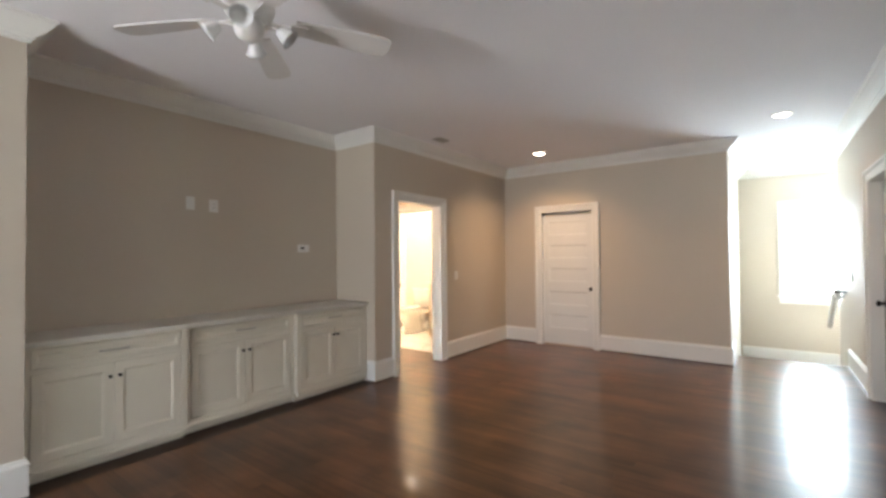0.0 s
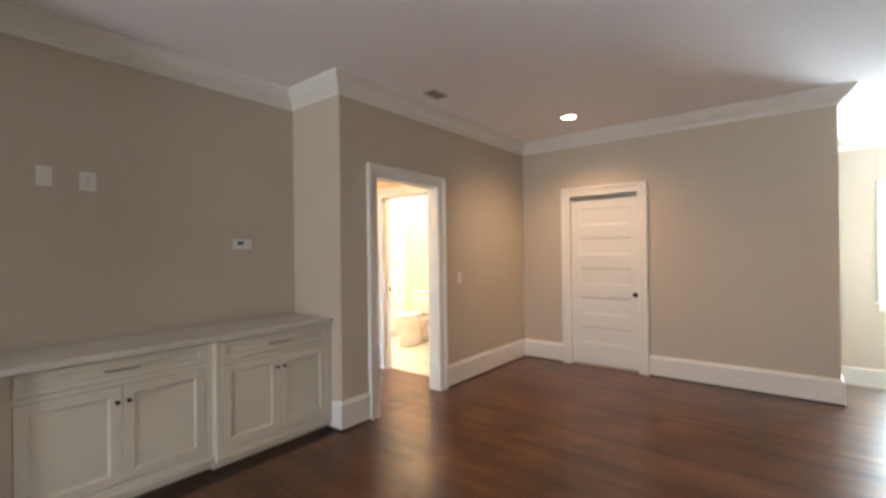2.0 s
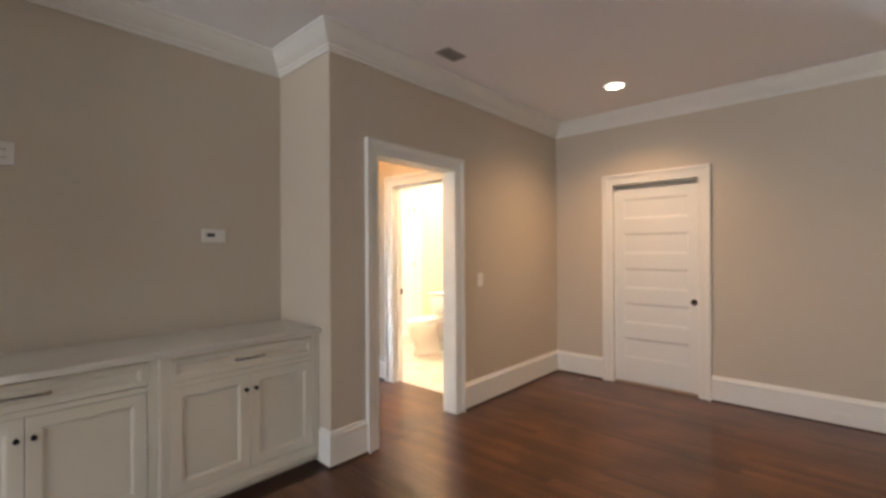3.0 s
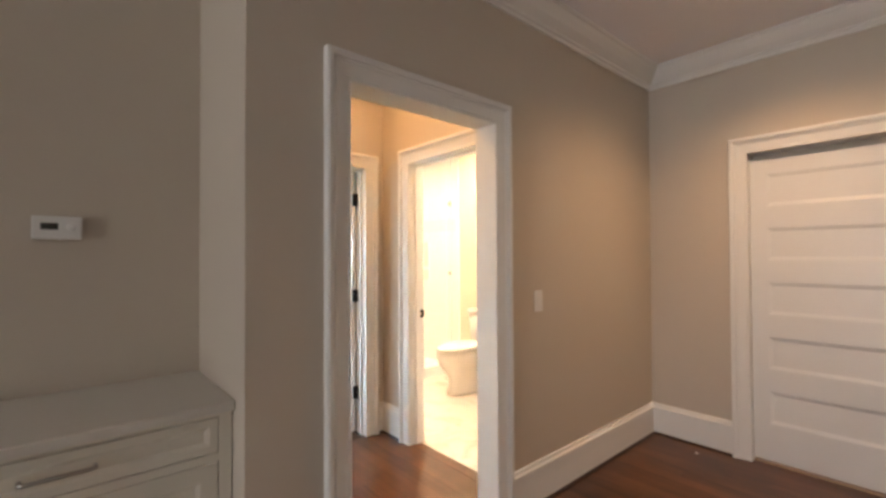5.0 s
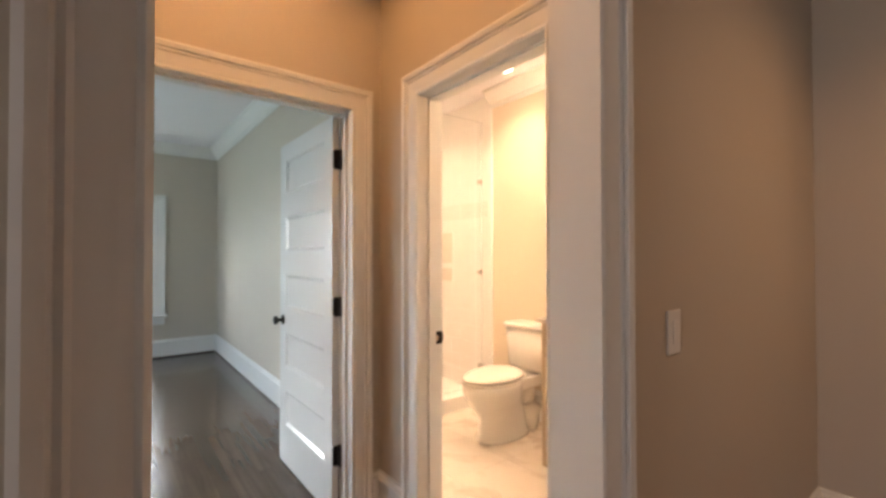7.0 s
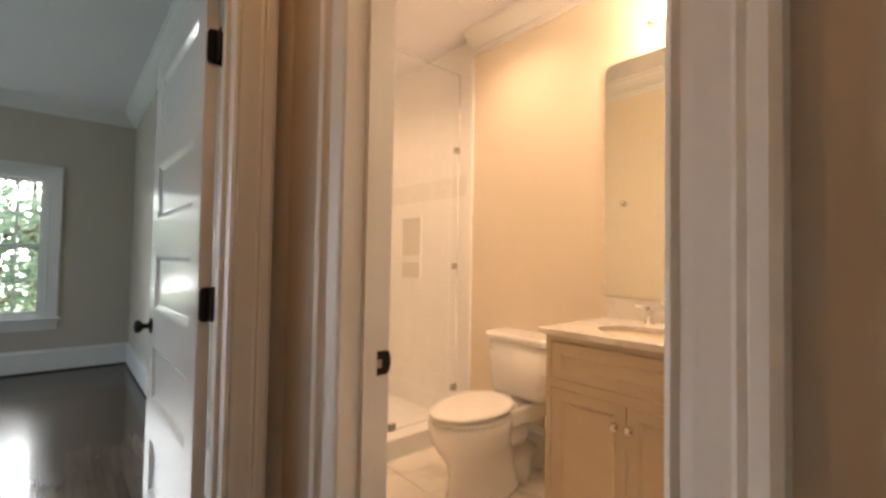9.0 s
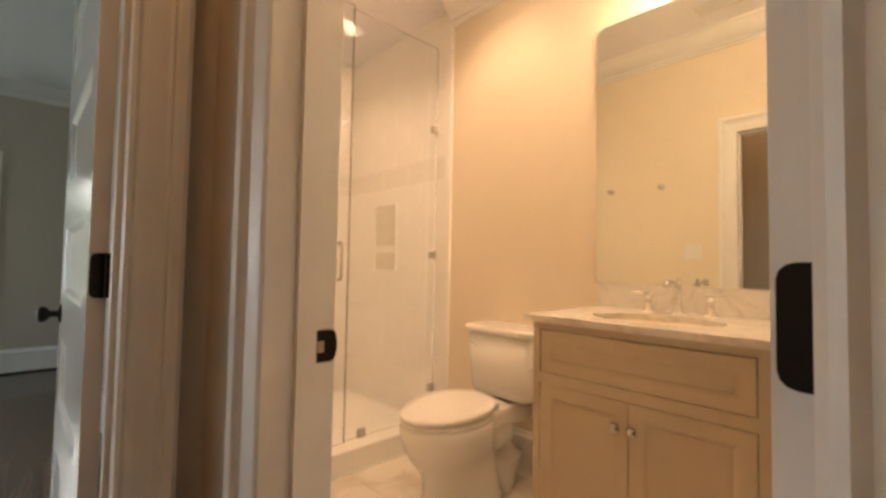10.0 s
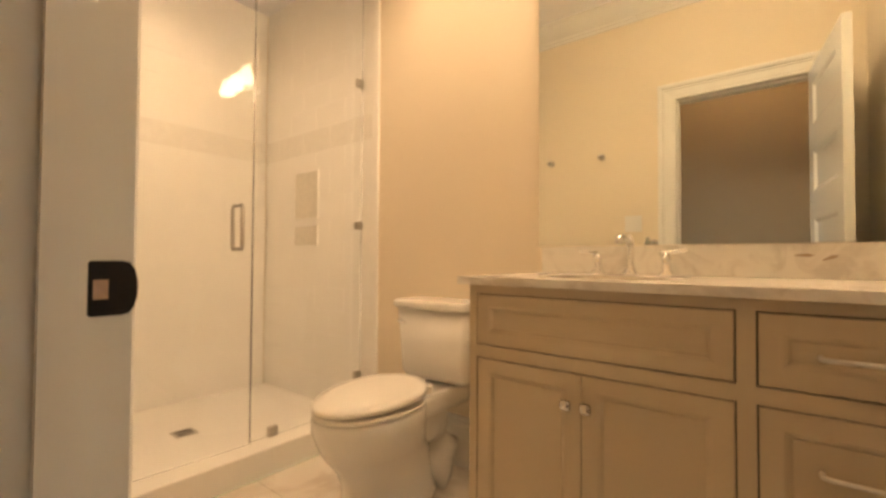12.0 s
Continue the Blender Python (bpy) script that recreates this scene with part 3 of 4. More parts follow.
# ---- windows ----
def sash_window(name, a0, a1, z0, z1, put, cols, rows, label, sill=True):
    root = tagged(new(name), label, "window", kind="structure")
    zm = (z0 + z1) / 2

    def slab(bm, p0, p1, d0, d1, q0, q1):
        vs = [bm.verts.new(put(p, d, q)) for p in (p0, p1) for d in (d0, d1) for q in (q0, q1)]
        for q in ((0, 1, 3, 2), (4, 6, 7, 5), (0, 4, 5, 1), (2, 3, 7, 6), (0, 2, 6, 4), (1, 5, 7, 3)):
            bm.faces.new([vs[i] for i in q])
        return bm

    f = bmesh.new()
    slab(f, a0 - 0.02, a0 + 0.03, -0.12, 0.0, z0, z1)
    slab(f, a1 - 0.03, a1 + 0.02, -0.12, 0.0, z0, z1)
    slab(f, a0 + 0.03, a1 - 0.03, -0.12, 0.0, z1 - 0.03, z1 + 0.02)
    slab(f, a0 + 0.03, a1 - 0.03, -0.12, 0.0, z0 - 0.02, z0 + 0.02)
    part("window_frame", f, TRIM, root)
    for (q0, q1, d) in ((z0 + 0.02, zm + 0.02, -0.05), (zm - 0.02, z1 - 0.03, -0.09)):
        s = bmesh.new()
        slab(s, a0 + 0.03, a0 + 0.07, d - 0.03, d, q0, q1)
        slab(s, a1 - 0.07, a1 - 0.03, d - 0.03, d, q0, q1)
        slab(s, a0 + 0.07, a1 - 0.07, d - 0.03, d, q0, q0 + 0.045)
        slab(s, a0 + 0.07, a1 - 0.07, d - 0.03, d, q1 - 0.04, q1)
        sash = part("sash", s, TRIM, root)
        w, hgt = (a1 - a0 - 0.14) / cols, (q1 - q0 - 0.085) / rows
        for c in range(cols):
            for r in range(rows):
                p0, r0 = a0 + 0.07 + c * w, q0 + 0.045 + r * hgt
                pane = part("pane", slab(bmesh.new(), p0 + 0.004, p0 + w - 0.004, d - 0.018, d - 0.014, r0 + 0.004, r0 + hgt - 0.004), GLASS, sash)
                pane.visible_shadow = False
        for c in range(1, cols):
            p = a0 + 0.07 + c * w
            part("muntin", slab(bmesh.new(), p - 0.009, p + 0.009, d - 0.026, d - 0.004, q0 + 0.045, q1 - 0.04), TRIM, sash)
        for r in range(1, rows):
            q = q0 + 0.045 + r * hgt
            part("muntin", slab(bmesh.new(), a0 + 0.07, a1 - 0.07, d - 0.025, d - 0.005, q - 0.009, q + 0.009), TRIM, sash)
    part("casing", casing_mesh(a0 + 0.005, a1 - 0.005, z1 - 0.005, lambda a, z, h: put(a, h, z), CASE, z0), TRIM, root)
    if sill:
        part("window_sill", slab(bmesh.new(), a0 - 0.13, a1 + 0.13, -0.02, 0.06, z0 - 0.03, z0 + 0.0), TRIM, root)
        part("apron", slab(bmesh.new(), a0 - 0.10, a1 + 0.10, 0.0, 0.02, z0 - 0.13, z0 - 0.03), TRIM, root)
    return root


sash_window("window_bedroom", 4.20, 5.06, 0.575, 2.075, lambda a, d, z: (-10.15 + d, a, z), 4, 2, "white double-hung window with small panes and trees outside")
sash_window("window_stair", 0.07, 1.58, 0.715, 2.195, lambda a, d, z: (a, 10.0 - d, z), 3, 2, "white double-hung window flooded with daylight")

# ---- stair ----
for k in range(2):
    y0 = 8.05 + 0.26 * k
    z1 = -0.21 * (k + 1)
    structure("stair_step", boxes((-0.58, 0.61, y0, y0 + 0.265, z1 - 0.3, z1)), TRIM, "white painted stair step going down", "stair")
structure("stair_landing", boxes((-0.58, 1.8, 8.575, 10.0, -0.62, -0.425)), FLOORW, "dark wooden stair landing under the window", "stair")
structure("baseboard", boxes((-0.56, 1.78, 9.976, 10.0, -0.424, -0.19), bevel=0.004), TRIM, "tall white baseboard of the stair landing", "baseboard")
structure("stair_nosing", boxes((-0.58, 0.61, 8.0, 8.075, -0.03, 0.002), bevel=0.008), FLOORW, "dark wooden nosing at the stair head", "stair")

rail = thing("handrail", None, "white handrail on black bracket along the stair wall", "handrail")
part("rail", tube([(0.53, 8.18, 0.84), (0.53, 8.22, 0.92), (0.53, 8.32, 0.95), (0.53, 8.55, 0.80), (0.53, 9.2, 0.35)], 0.032, 12), TRIM, rail, "", True)
part("end_plate", boxes((0.485, 0.609, 8.15, 8.20, 0.915, 0.935), bevel=0.004), BRONZE, rail, "black metal end plate")
part("bracket", tube([(0.61, 8.4, 0.86), (0.56, 8.4, 0.84), (0.53, 8.4, 0.875)], 0.012, 8), BRONZE, rail, "black bracket", True)


# ---- built-in cabinets ----
def bar_pull(parent, x, y, z, length, along, out, material, radius=0.005):
    """A slim bar pull on two posts; along and out are unit directions."""
    a, o = Vector(along), Vector(out)
    c = Vector((x, y, z))
    part("handle", tube([c + a * (-length / 2) + o * 0.0, c + a * (-length / 2) + o * 0.022, c + a * (-length / 2 + 0.012) + o * 0.028, c + a * (length / 2 - 0.012) + o * 0.028, c + a * (length / 2) + o * 0.022, c + a * (length / 2)], radius, 8), material, parent, "slim metal bar handle", True)


def shaker(bm, put, p0, p1, q0, q1, frame=0.07, rise=0.020, deep=0.008):
    """A frame-and-panel front: put(p, q, out)."""
    rings = []
    for inset, out in ((0, 0), (0, rise - 0.002), (0.002, rise), (frame - 0.014, rise), (frame - 0.006, rise - 0.004), (frame, deep + 0.001), (frame + 0.001, deep)):
        rings.append([bm.verts.new(put(p, q, out)) for p, q in ((p0 + inset, q0 + inset), (p1 - inset, q0 + inset), (p1 - inset, q1 - inset), (p0 + inset, q1 - inset))])
    for a, b in zip(rings, rings[1:]):
        for j in range(4):
            bm.faces.new((a[j], a[(j + 1) % 4], b[(j + 1) % 4], b[j]))
    bm.faces.new(rings[-1])
    bm.faces.new(rings[0])
    return bm


def base_cabinet(y0, y1, face, label):
    root = thing("base_cabinet", None, label, "cabinet", "built-in cabinets of the alcove")
    f = face - 0.018
    part("carcass", boxes((-4.445, f - 0.022, y0, y1, 0.09, 0.872)), CABP, root)
    part("recess", boxes((f - 0.0219, f - 0.016, y0 + 0.02, y1 - 0.02, 0.10, 0.86)), GAPM, root, "near-black sheet painted as the shade behind the fronts")
    part("toe_kick", boxes((-4.445, f - 0.05, y0, y1, 0.0, 0.088)), CABP, root)
    part("plinth_moulding", boxes((f - 0.0219, f + 0.010, y0, y1, 0.055, 0.089), bevel=0.004), CABP, root)
    e0, e1, ym = y0 + 0.042, y1 - 0.042, (y0 + y1) / 2
    ff = boxes((f - 0.0155, f, y0, e0, 0.0895, 0.872), (f - 0.0155, f, e1, y1, 0.0895, 0.872))
    for q0, q1 in ((0.0895, 0.13), (0.700, 0.728), (0.854, 0.872)):
        box(ff, f - 0.0155, f, e0, e1, q0, q1)
    part("face_frame", ff, CABP, root)
    put = lambda p, q, o: (f - 0.0155 + o * 0.8, p, q)
    dr = part("drawer_front", shaker(bmesh.new(), put, e0 + 0.003, e1 - 0.003, 0.731, 0.851, 0.040, 0.020, 0.010), CABP, root)
    bar_pull(dr, f, ym, 0.792, 0.165, (0, 1, 0), (1, 0, 0), NICKEL, 0.0065)
    for p0, p1, s in ((e0 + 0.003, ym - 0.0015, 1), (ym + 0.0015, e1 - 0.003, -1)):
        d = part("door", shaker(bmesh.new(), put, p0, p1, 0.133, 0.697, 0.068, 0.020, 0.010), CABP, root)
        ky = p1 - 0.027 if s > 0 else p0 + 0.027
        part("knob", lathe([(0.008, 0), (0.0045, 0.004), (0.0045, 0.017), (0.010, 0.022), (0.012, 0.027), (0.009, 0.032), (0.003, 0.034)], 14, "x"), BRONZE, d, "small dark knob", True, pose(f, ky, 0.606))
    return root


base_cabinet(1.295, 2.258, -3.90, "white shaker base cabinet with one drawer and two doors")
base_cabinet(2.262, 3.263, -3.94, "white shaker base cabinet set slightly back between its neighbours")
base_cabinet(3.267, 4.195, -3.90, "white shaker base cabinet with one drawer beside the wall return")
ctop = thing("cabinet_countertop", None, "pale stone countertop running along the alcove cabinets", "countertop")
part("slab", boxes((-4.447, -3.885, 1.293, 4.197, 0.873, 0.905), bevel=0.004), COUNTER, ctop)

# ---- wall plates, thermostat ----
def wall_plate(y0, y1, z0, z1, x, label, switch=False, duplex=False):
    p = thing("light_switch" if switch else "wall_plate", None, label, "switch" if switch else "wall plate")
    part("plate", boxes((x, x + 0.007, y0, y1, z0, z1), bevel=0.003), PLASTIC, p)
    ym, zm = (y0 + y1) / 2, (z0 + z1) / 2
    if duplex:
        for dz in (-0.02, 0.02):
            part("socket", boxes((x + 0.0071, x + 0.0095, ym - 0.016, ym + 0.016, zm + dz - 0.014, zm + dz + 0.014), bevel=0.002), PLASTIC, p)
            for dy in (-0.006, 0.006):
                part("slot", boxes((x + 0.0096, x + 0.0099, ym + dy - 0.0015, ym + dy + 0.0015, zm + dz - 0.005, zm + dz + 0.006)), DARKP, p)
        return
    part("rocker" if switch else "insert", boxes((x + 0.0071, x + 0.011, ym - 0.016, ym + 0.016, zm - 0.033, zm + 0.033), bevel=0.002), PLASTIC, p)


wall_plate(2.47, 2.545, 1.875, 1.995, -4.45, "blank white wall plate high on the alcove wall")
wall_plate(2.675, 2.76, 1.865, 1.985, -4.45, "white outlet plate high on the alcove wall", False, True)
wall_plate(5.775, 5.85, 1.09, 1.212, -3.785, "white rocker light switch by the opening", True)
th = thing("thermostat", None, "white wall thermostat with a small dark display", "thermostat")
part("housing", boxes((-4.45, -4.425, 3.645, 3.79, 1.485, 1.572), bevel=0.006), PLASTIC, th)
part("display", boxes((-4.4249, -4.4235, 3.67, 3.72, 1.52, 1.545)), DARKP, th, "dark display")
part("dial", lathe([(0.014, 0), (0.014, 0.003), (0.01, 0.005)], 16, "x"), PLASTIC, th, "", True, pose(-4.425, 3.757, 1.53))
esw = thing("light_switch", None, "white light switch near the stair", "switch")
part("plate", boxes((0.603, 0.61, 7.68, 7.755, 1.08, 1.2), bevel=0.003), PLASTIC, esw)
part("rocker", boxes((0.598, 0.6029, 7.70, 7.735, 1.107, 1.173), bevel=0.002), PLASTIC, esw)
ol = thing("outlet_plate", None, "white outlet plate set in the baseboard", "outlet")
part("plate", boxes((-1.355, -1.24, 7.274, 7.2795, 0.04, 0.112), bevel=0.002), PLASTIC, ol)
part("socket", boxes((-1.33, -1.30, 7.272, 7.2739, 0.063, 0.088)), PLASTIC, ol)
part("socket", boxes((-1.285, -1.255, 7.272, 7.2739, 0.063, 0.088)), PLASTIC, ol)

chip = thing("paint_chip", pose(-3.413, 7.144, 0.0), "tiny white paint chip lying on the dark floor", "debris")
part("flake", loft([[(-0.012, -0.006, 0.0005), (0.004, -0.009, 0.0005), (0.014, 0.002, 0.0005), (-0.004, 0.008, 0.0005)], [(-0.011, -0.005, 0.003), (0.004, -0.008, 0.005), (0.012, 0.002, 0.004), (-0.004, 0.007, 0.003)]]), PLASTIC, chip)

# ---- ceiling fittings ----
def can_light(x, y, r=0.075):
    c = thing("recessed_light", pose(x, y, H), "lit round recessed ceiling light with a white ring", "ceiling light", "recessed ceiling lights")
    part("ring", lathe([(r, 0.0), (r + 0.022, 0.0), (r + 0.02, -0.005), (r + 0.002, -0.008), (r, -0.004)], 32), TRIM, c, "", True)
    part("lamp", lathe([(r - 0.001, -0.001), (r - 0.001, -0.004), (r * 0.6, -0.006), (0.004, -0.0065)], 32), CANGLOW, c, "glowing lamp face", True)


can_light(-2.78, 6.48)
can_light(-0.045, 6.455)
can_light(-5.69, 7.09)
# unseen fitting, added to go with the shower fill
can_light(-6.85, 6.55)
# unseen fitting, added to go with the vestibule fill
can_light(-4.55, 4.95)
vt = thing("ceiling_vent", pose(-3.44, 5.02, H), "small grey metal ceiling vent", "vent")
part("frame", boxes((-0.065, 0.065, -0.105, -0.09, -0.006, -0.0005), (-0.065, 0.065, 0.09, 0.105, -0.006, -0.0005), (-0.065, -0.05, -0.09, 0.09, -0.006, -0.0005), (0.05, 0.065, -0.09, 0.09, -0.006, -0.0005)), VENT, vt)
part("backing", boxes((-0.05, 0.05, -0.09, 0.09, -0.002, -0.0005)), GAPM, vt)
for k in range(5):
    part("slat", boxes((-0.044 + 0.02 * k, -0.036 + 0.02 * k, -0.09, 0.09, -0.007, -0.0025)), VENT, vt)


def ceiling_fan(x, y):
    fan = thing("ceiling_fan", pose(x, y, H), "white five-blade ceiling fan with clear glass shades, switched off", "ceiling fan")
    part("canopy", lathe([(0.075, 0), (0.078, -0.02), (0.06, -0.05), (0.03, -0.06)], 24), FANW, fan, "", True)
    part("downrod", tube([(0, 0, -0.05), (0, 0, -0.17)], 0.013), FANW, fan, "", True)
    part("motor_housing", lathe([(0.03, -0.15), (0.085, -0.17), (0.115, -0.20), (0.118, -0.25), (0.10, -0.285), (0.06, -0.30)], 28), FANW, fan, "", True)
    part("light_hub", lathe([(0.055, -0.30), (0.068, -0.315), (0.072, -0.345), (0.062, -0.375), (0.035, -0.395), (0.008, -0.40)], 24), FANW, fan, "rounded white light hub", True)
    for k in range(5):
        turn = pose(0, 0, -0.295, 0, 0, 63.5 + 72 * k)
        part("blade_iron", boxes((0.09, 0.22, -0.016, 0.016, -0.008, 0.002), (0.19, 0.27, -0.042, 0.042, -0.006, 0.0), bevel=0.003), FANW, fan, "", False, turn)
        bm = bmesh.new()
        outline = [(0.215, -0.048), (0.35, -0.06), (0.55, -0.072), (0.66, -0.074), (0.695, -0.066), (0.715, -0.045), (0.72, 0.0), (0.715, 0.045), (0.695, 0.066), (0.66, 0.074), (0.55, 0.072), (0.35, 0.06), (0.215, 0.048)]
        lo = [bm.verts.new((px, py, 0.003 - py * 0.2)) for px, py in outline]
        hi = [bm.verts.new((px, py, 0.010 - py * 0.2)) for px, py in outline]
        bm.faces.new(lo)
        bm.faces.new(hi)
        for j in range(len(outline)):
            bm.faces.new((lo[j], lo[(j + 1) % len(outline)], hi[(j + 1) % len(outline)], hi[j]))
        part("blade", bm, FANW, fan, "", False, turn)
    for k in range(4):
        m = pose(0, 0, -0.335, 0, 0, 50 + 90 * k)
        part("lamp_arm", tube([(0.06, 0, 0), (0.10, 0, 0.012), (0.135, 0, 0.004)], 0.009, 8), FANW, fan, "", True, m)
        part("shade", lathe([(0.014, 0), (0.026, -0.008), (0.034, -0.030), (0.040, -0.058), (0.052, -0.072), (0.049, -0.071), (0.036, -0.056), (0.031, -0.028), (0.01, -0.004)], 20), SHADE_OFF, fan, "frosted tulip glass shade", True, m @ pose(0.135, 0, 0.004, 0, -50, 0))


ceiling_fan(-2.21, 1.815)

# ---- bathroom: shower ----
def tiled_wall(name, origin, along, width, z0, z1, tw, th, label, holes=()):
    """Wall tiles as thin pieces on a grout bed; along is the wall's direction, and the room lies on its left."""
    u = Vector(along)
    nrm = Vector((-u.y, u.x, 0))
    o = Vector(origin)
    root = tagged(new(name), label, "tile wall", kind="structure")

    def slab(bm, a0, a1, q0, q1, d0, d1):
        vs = [bm.verts.new(o + u * a + nrm * d + Vector((0, 0, q))) for a in (a0, a1) for d in (d0, d1) for q in (q0, q1)]
        for q in ((0, 1, 3, 2), (4, 6, 7, 5), (0, 4, 5, 1), (2, 3, 7, 6), (0, 2, 6, 4), (1, 5, 7, 3)):
            bm.faces.new([vs[i] for i in q])
        return bm

    part("grout_bed", slab(bmesh.new(), 0, width, z0, z1, 0.0005, 0.0065), PALE_GROUT, root)
    rows = int(math.ceil((z1 - z0) / th))
    for r in range(rows):
        q0, q1 = z0 + r * th, min(z1, z0 + (r + 1) * th)
        band = 1.80 < (q0 + q1) / 2 < 1.80 + th
        a = -tw / 2 if r % 2 else 0.0
        while a < width - 0.001:
            a0, a1 = max(0, a), min(width, a + tw)
            if a1 - a0 > 0.01 and not any(h0 < (a0 + a1) / 2 < h1 and p0 < (q0 + q1) / 2 < p1 for h0, h1, p0, p1 in holes):
                part("tile", slab(bmesh.new(), a0 + 0.0005, a1 - 0.0005, q0 + 0.0005, q1 - 0.0005, 0.0066, 0.009), BORDER_TILE if band else SHOWER_TILE, root)
            a += tw
    return root


tiled_wall("tile_wall_back", (-7.42, 7.40, 0), (0, -1, 0), 1.55, 0.06, 2.879, 0.305, 0.152, "glossy white tile on the shower's end wall")
tiled_wall("tile_wall_side", (-6.17, 7.42, 0), (-1, 0, 0), 1.25, 0.06, 2.879, 0.305, 0.152, "glossy white tile wall with two small niches")
tiled_wall("tile_wall_near", (-7.42, 5.85, 0), (1, 0, 0), 1.22, 0.06, 2.879, 0.305, 0.152, "glossy white tile on the near shower wall")
structure("trim_tile_edge", boxes((-6.195, -6.14, 7.388, 7.4195, 0.0, 2.879), bevel=0.004), SHOWER_TILE, "white bullnose tile edge beside the shower", "tile edge")
for z0, z1 in ((1.10, 1.228), (1.285, 1.60)):
    nb = thing("shower_niche", None, "small taupe mosaic niche in the shower tile", "niche", "shower niches")
    part("back", boxes((-7.02, -6.755, 7.4095, 7.4105, z0, z1)), NICHE_TILE, nb)
    part("frame", boxes((-7.03, -6.745, 7.403, 7.4105, z0 - 0.01, z0), (-7.03, -6.745, 7.403, 7.4105, z1, z1 + 0.01), (-7.03, -7.02, 7.403, 7.4105, z0, z1), (-6.755, -6.745, 7.403, 7.4105, z0, z1)), SHOWER_TILE, nb)
pan = structure("shower_floor", boxes((-7.41, -6.36, 5.86, 7.41, 0.0, 0.06)), PAN, "white shower pan", "shower floor")
structure("shower_curb", boxes((-6.36, -6.17, 5.852, 7.398, 0.0, 0.125), bevel=0.006), PAN, "white stone shower curb", "curb")
dn = thing("shower_drain", pose(-6.84, 6.64, 0.0605), "square metal shower drain", "drain")
part("grate", boxes((-0.055, 0.055, -0.055, 0.055, 0, 0.003)), NICKEL, dn)
for k in range(5):
    part("slot", boxes((-0.042 + k * 0.018, -0.034 + k * 0.018, -0.04, 0.04, 0.0031, 0.0035)), GAPM, dn)

GX = -6.29
sd = thing("shower_door", pose(GX, 5.875, 0, 0, 0, -2.2), "frameless clear glass shower door, hardly ajar, with a chrome handle", "shower door")
g = part("glass_panel", boxes((-0.005, 0.005, 0.0, 0.83, 0.137, 2.64)), GLASS, sd, "clear glass")
g.visible_shadow = False
part("handle", tube([(0.006, 0.755, 1.05), (0.045, 0.755, 1.05), (0.052, 0.755, 1.06), (0.052, 0.755, 1.24), (0.045, 0.755, 1.25), (0.006, 0.755, 1.25)], 0.009, 10), NICKEL, sd, "chrome pull handle", True)
part("handle", tube([(-0.006, 0.755, 1.05), (-0.045, 0.755, 1.05), (-0.052, 0.755, 1.06), (-0.052, 0.755, 1.24), (-0.045, 0.755, 1.25), (-0.006, 0.755, 1.25)], 0.009, 10), NICKEL, sd, "chrome pull handle", True)
for z in (0.35, 2.05):
    part("hinge", boxes((-0.014, 0.014, -0.015, 0.05, z - 0.04, z + 0.04), bevel=0.003), CHROME, sd, "chrome glass hinge")
sp = thing("shower_screen", None, "fixed clear glass shower panel held by chrome clips", "glass panel")
g = part("glass_panel", boxes((GX - 0.005, GX + 0.005, 6.715, 7.393, 0.13, 2.64)), GLASS, sp, "clear glass")
g.visible_shadow = False
for y, z in ((7.372, 0.32), (7.372, 1.206), (7.372, 2.066)):
    part("clip", boxes((GX - 0.014, GX + 0.014, y - 0.024, y + 0.024, z - 0.024, z + 0.024), bevel=0.003), NICKEL, sp, "satin metal clip")
part("clip", boxes((GX - 0.014, GX + 0.014, 6.81, 6.858, 0.127, 0.175), bevel=0.003), NICKEL, sp, "satin metal clip")


# ---- toilet ----
def oval(cx, cy, rx, ry_front, ry_back, z, n=36):
    """An egg-shaped ring; the front is towards -y."""
    out = []
    for k in range(n):
        a = 2 * math.pi * k / n
        s = math.sin(a)
        out.append((cx + rx * math.cos(a), cy + (ry_back if s > 0 else ry_front) * s, z))
    return out


def tilted_ring(ring):
    """The lid's rings rise a little towards the hinge."""
    return [(x, y, z + 0.05 * (y - 6.585)) for x, y, z in ring]


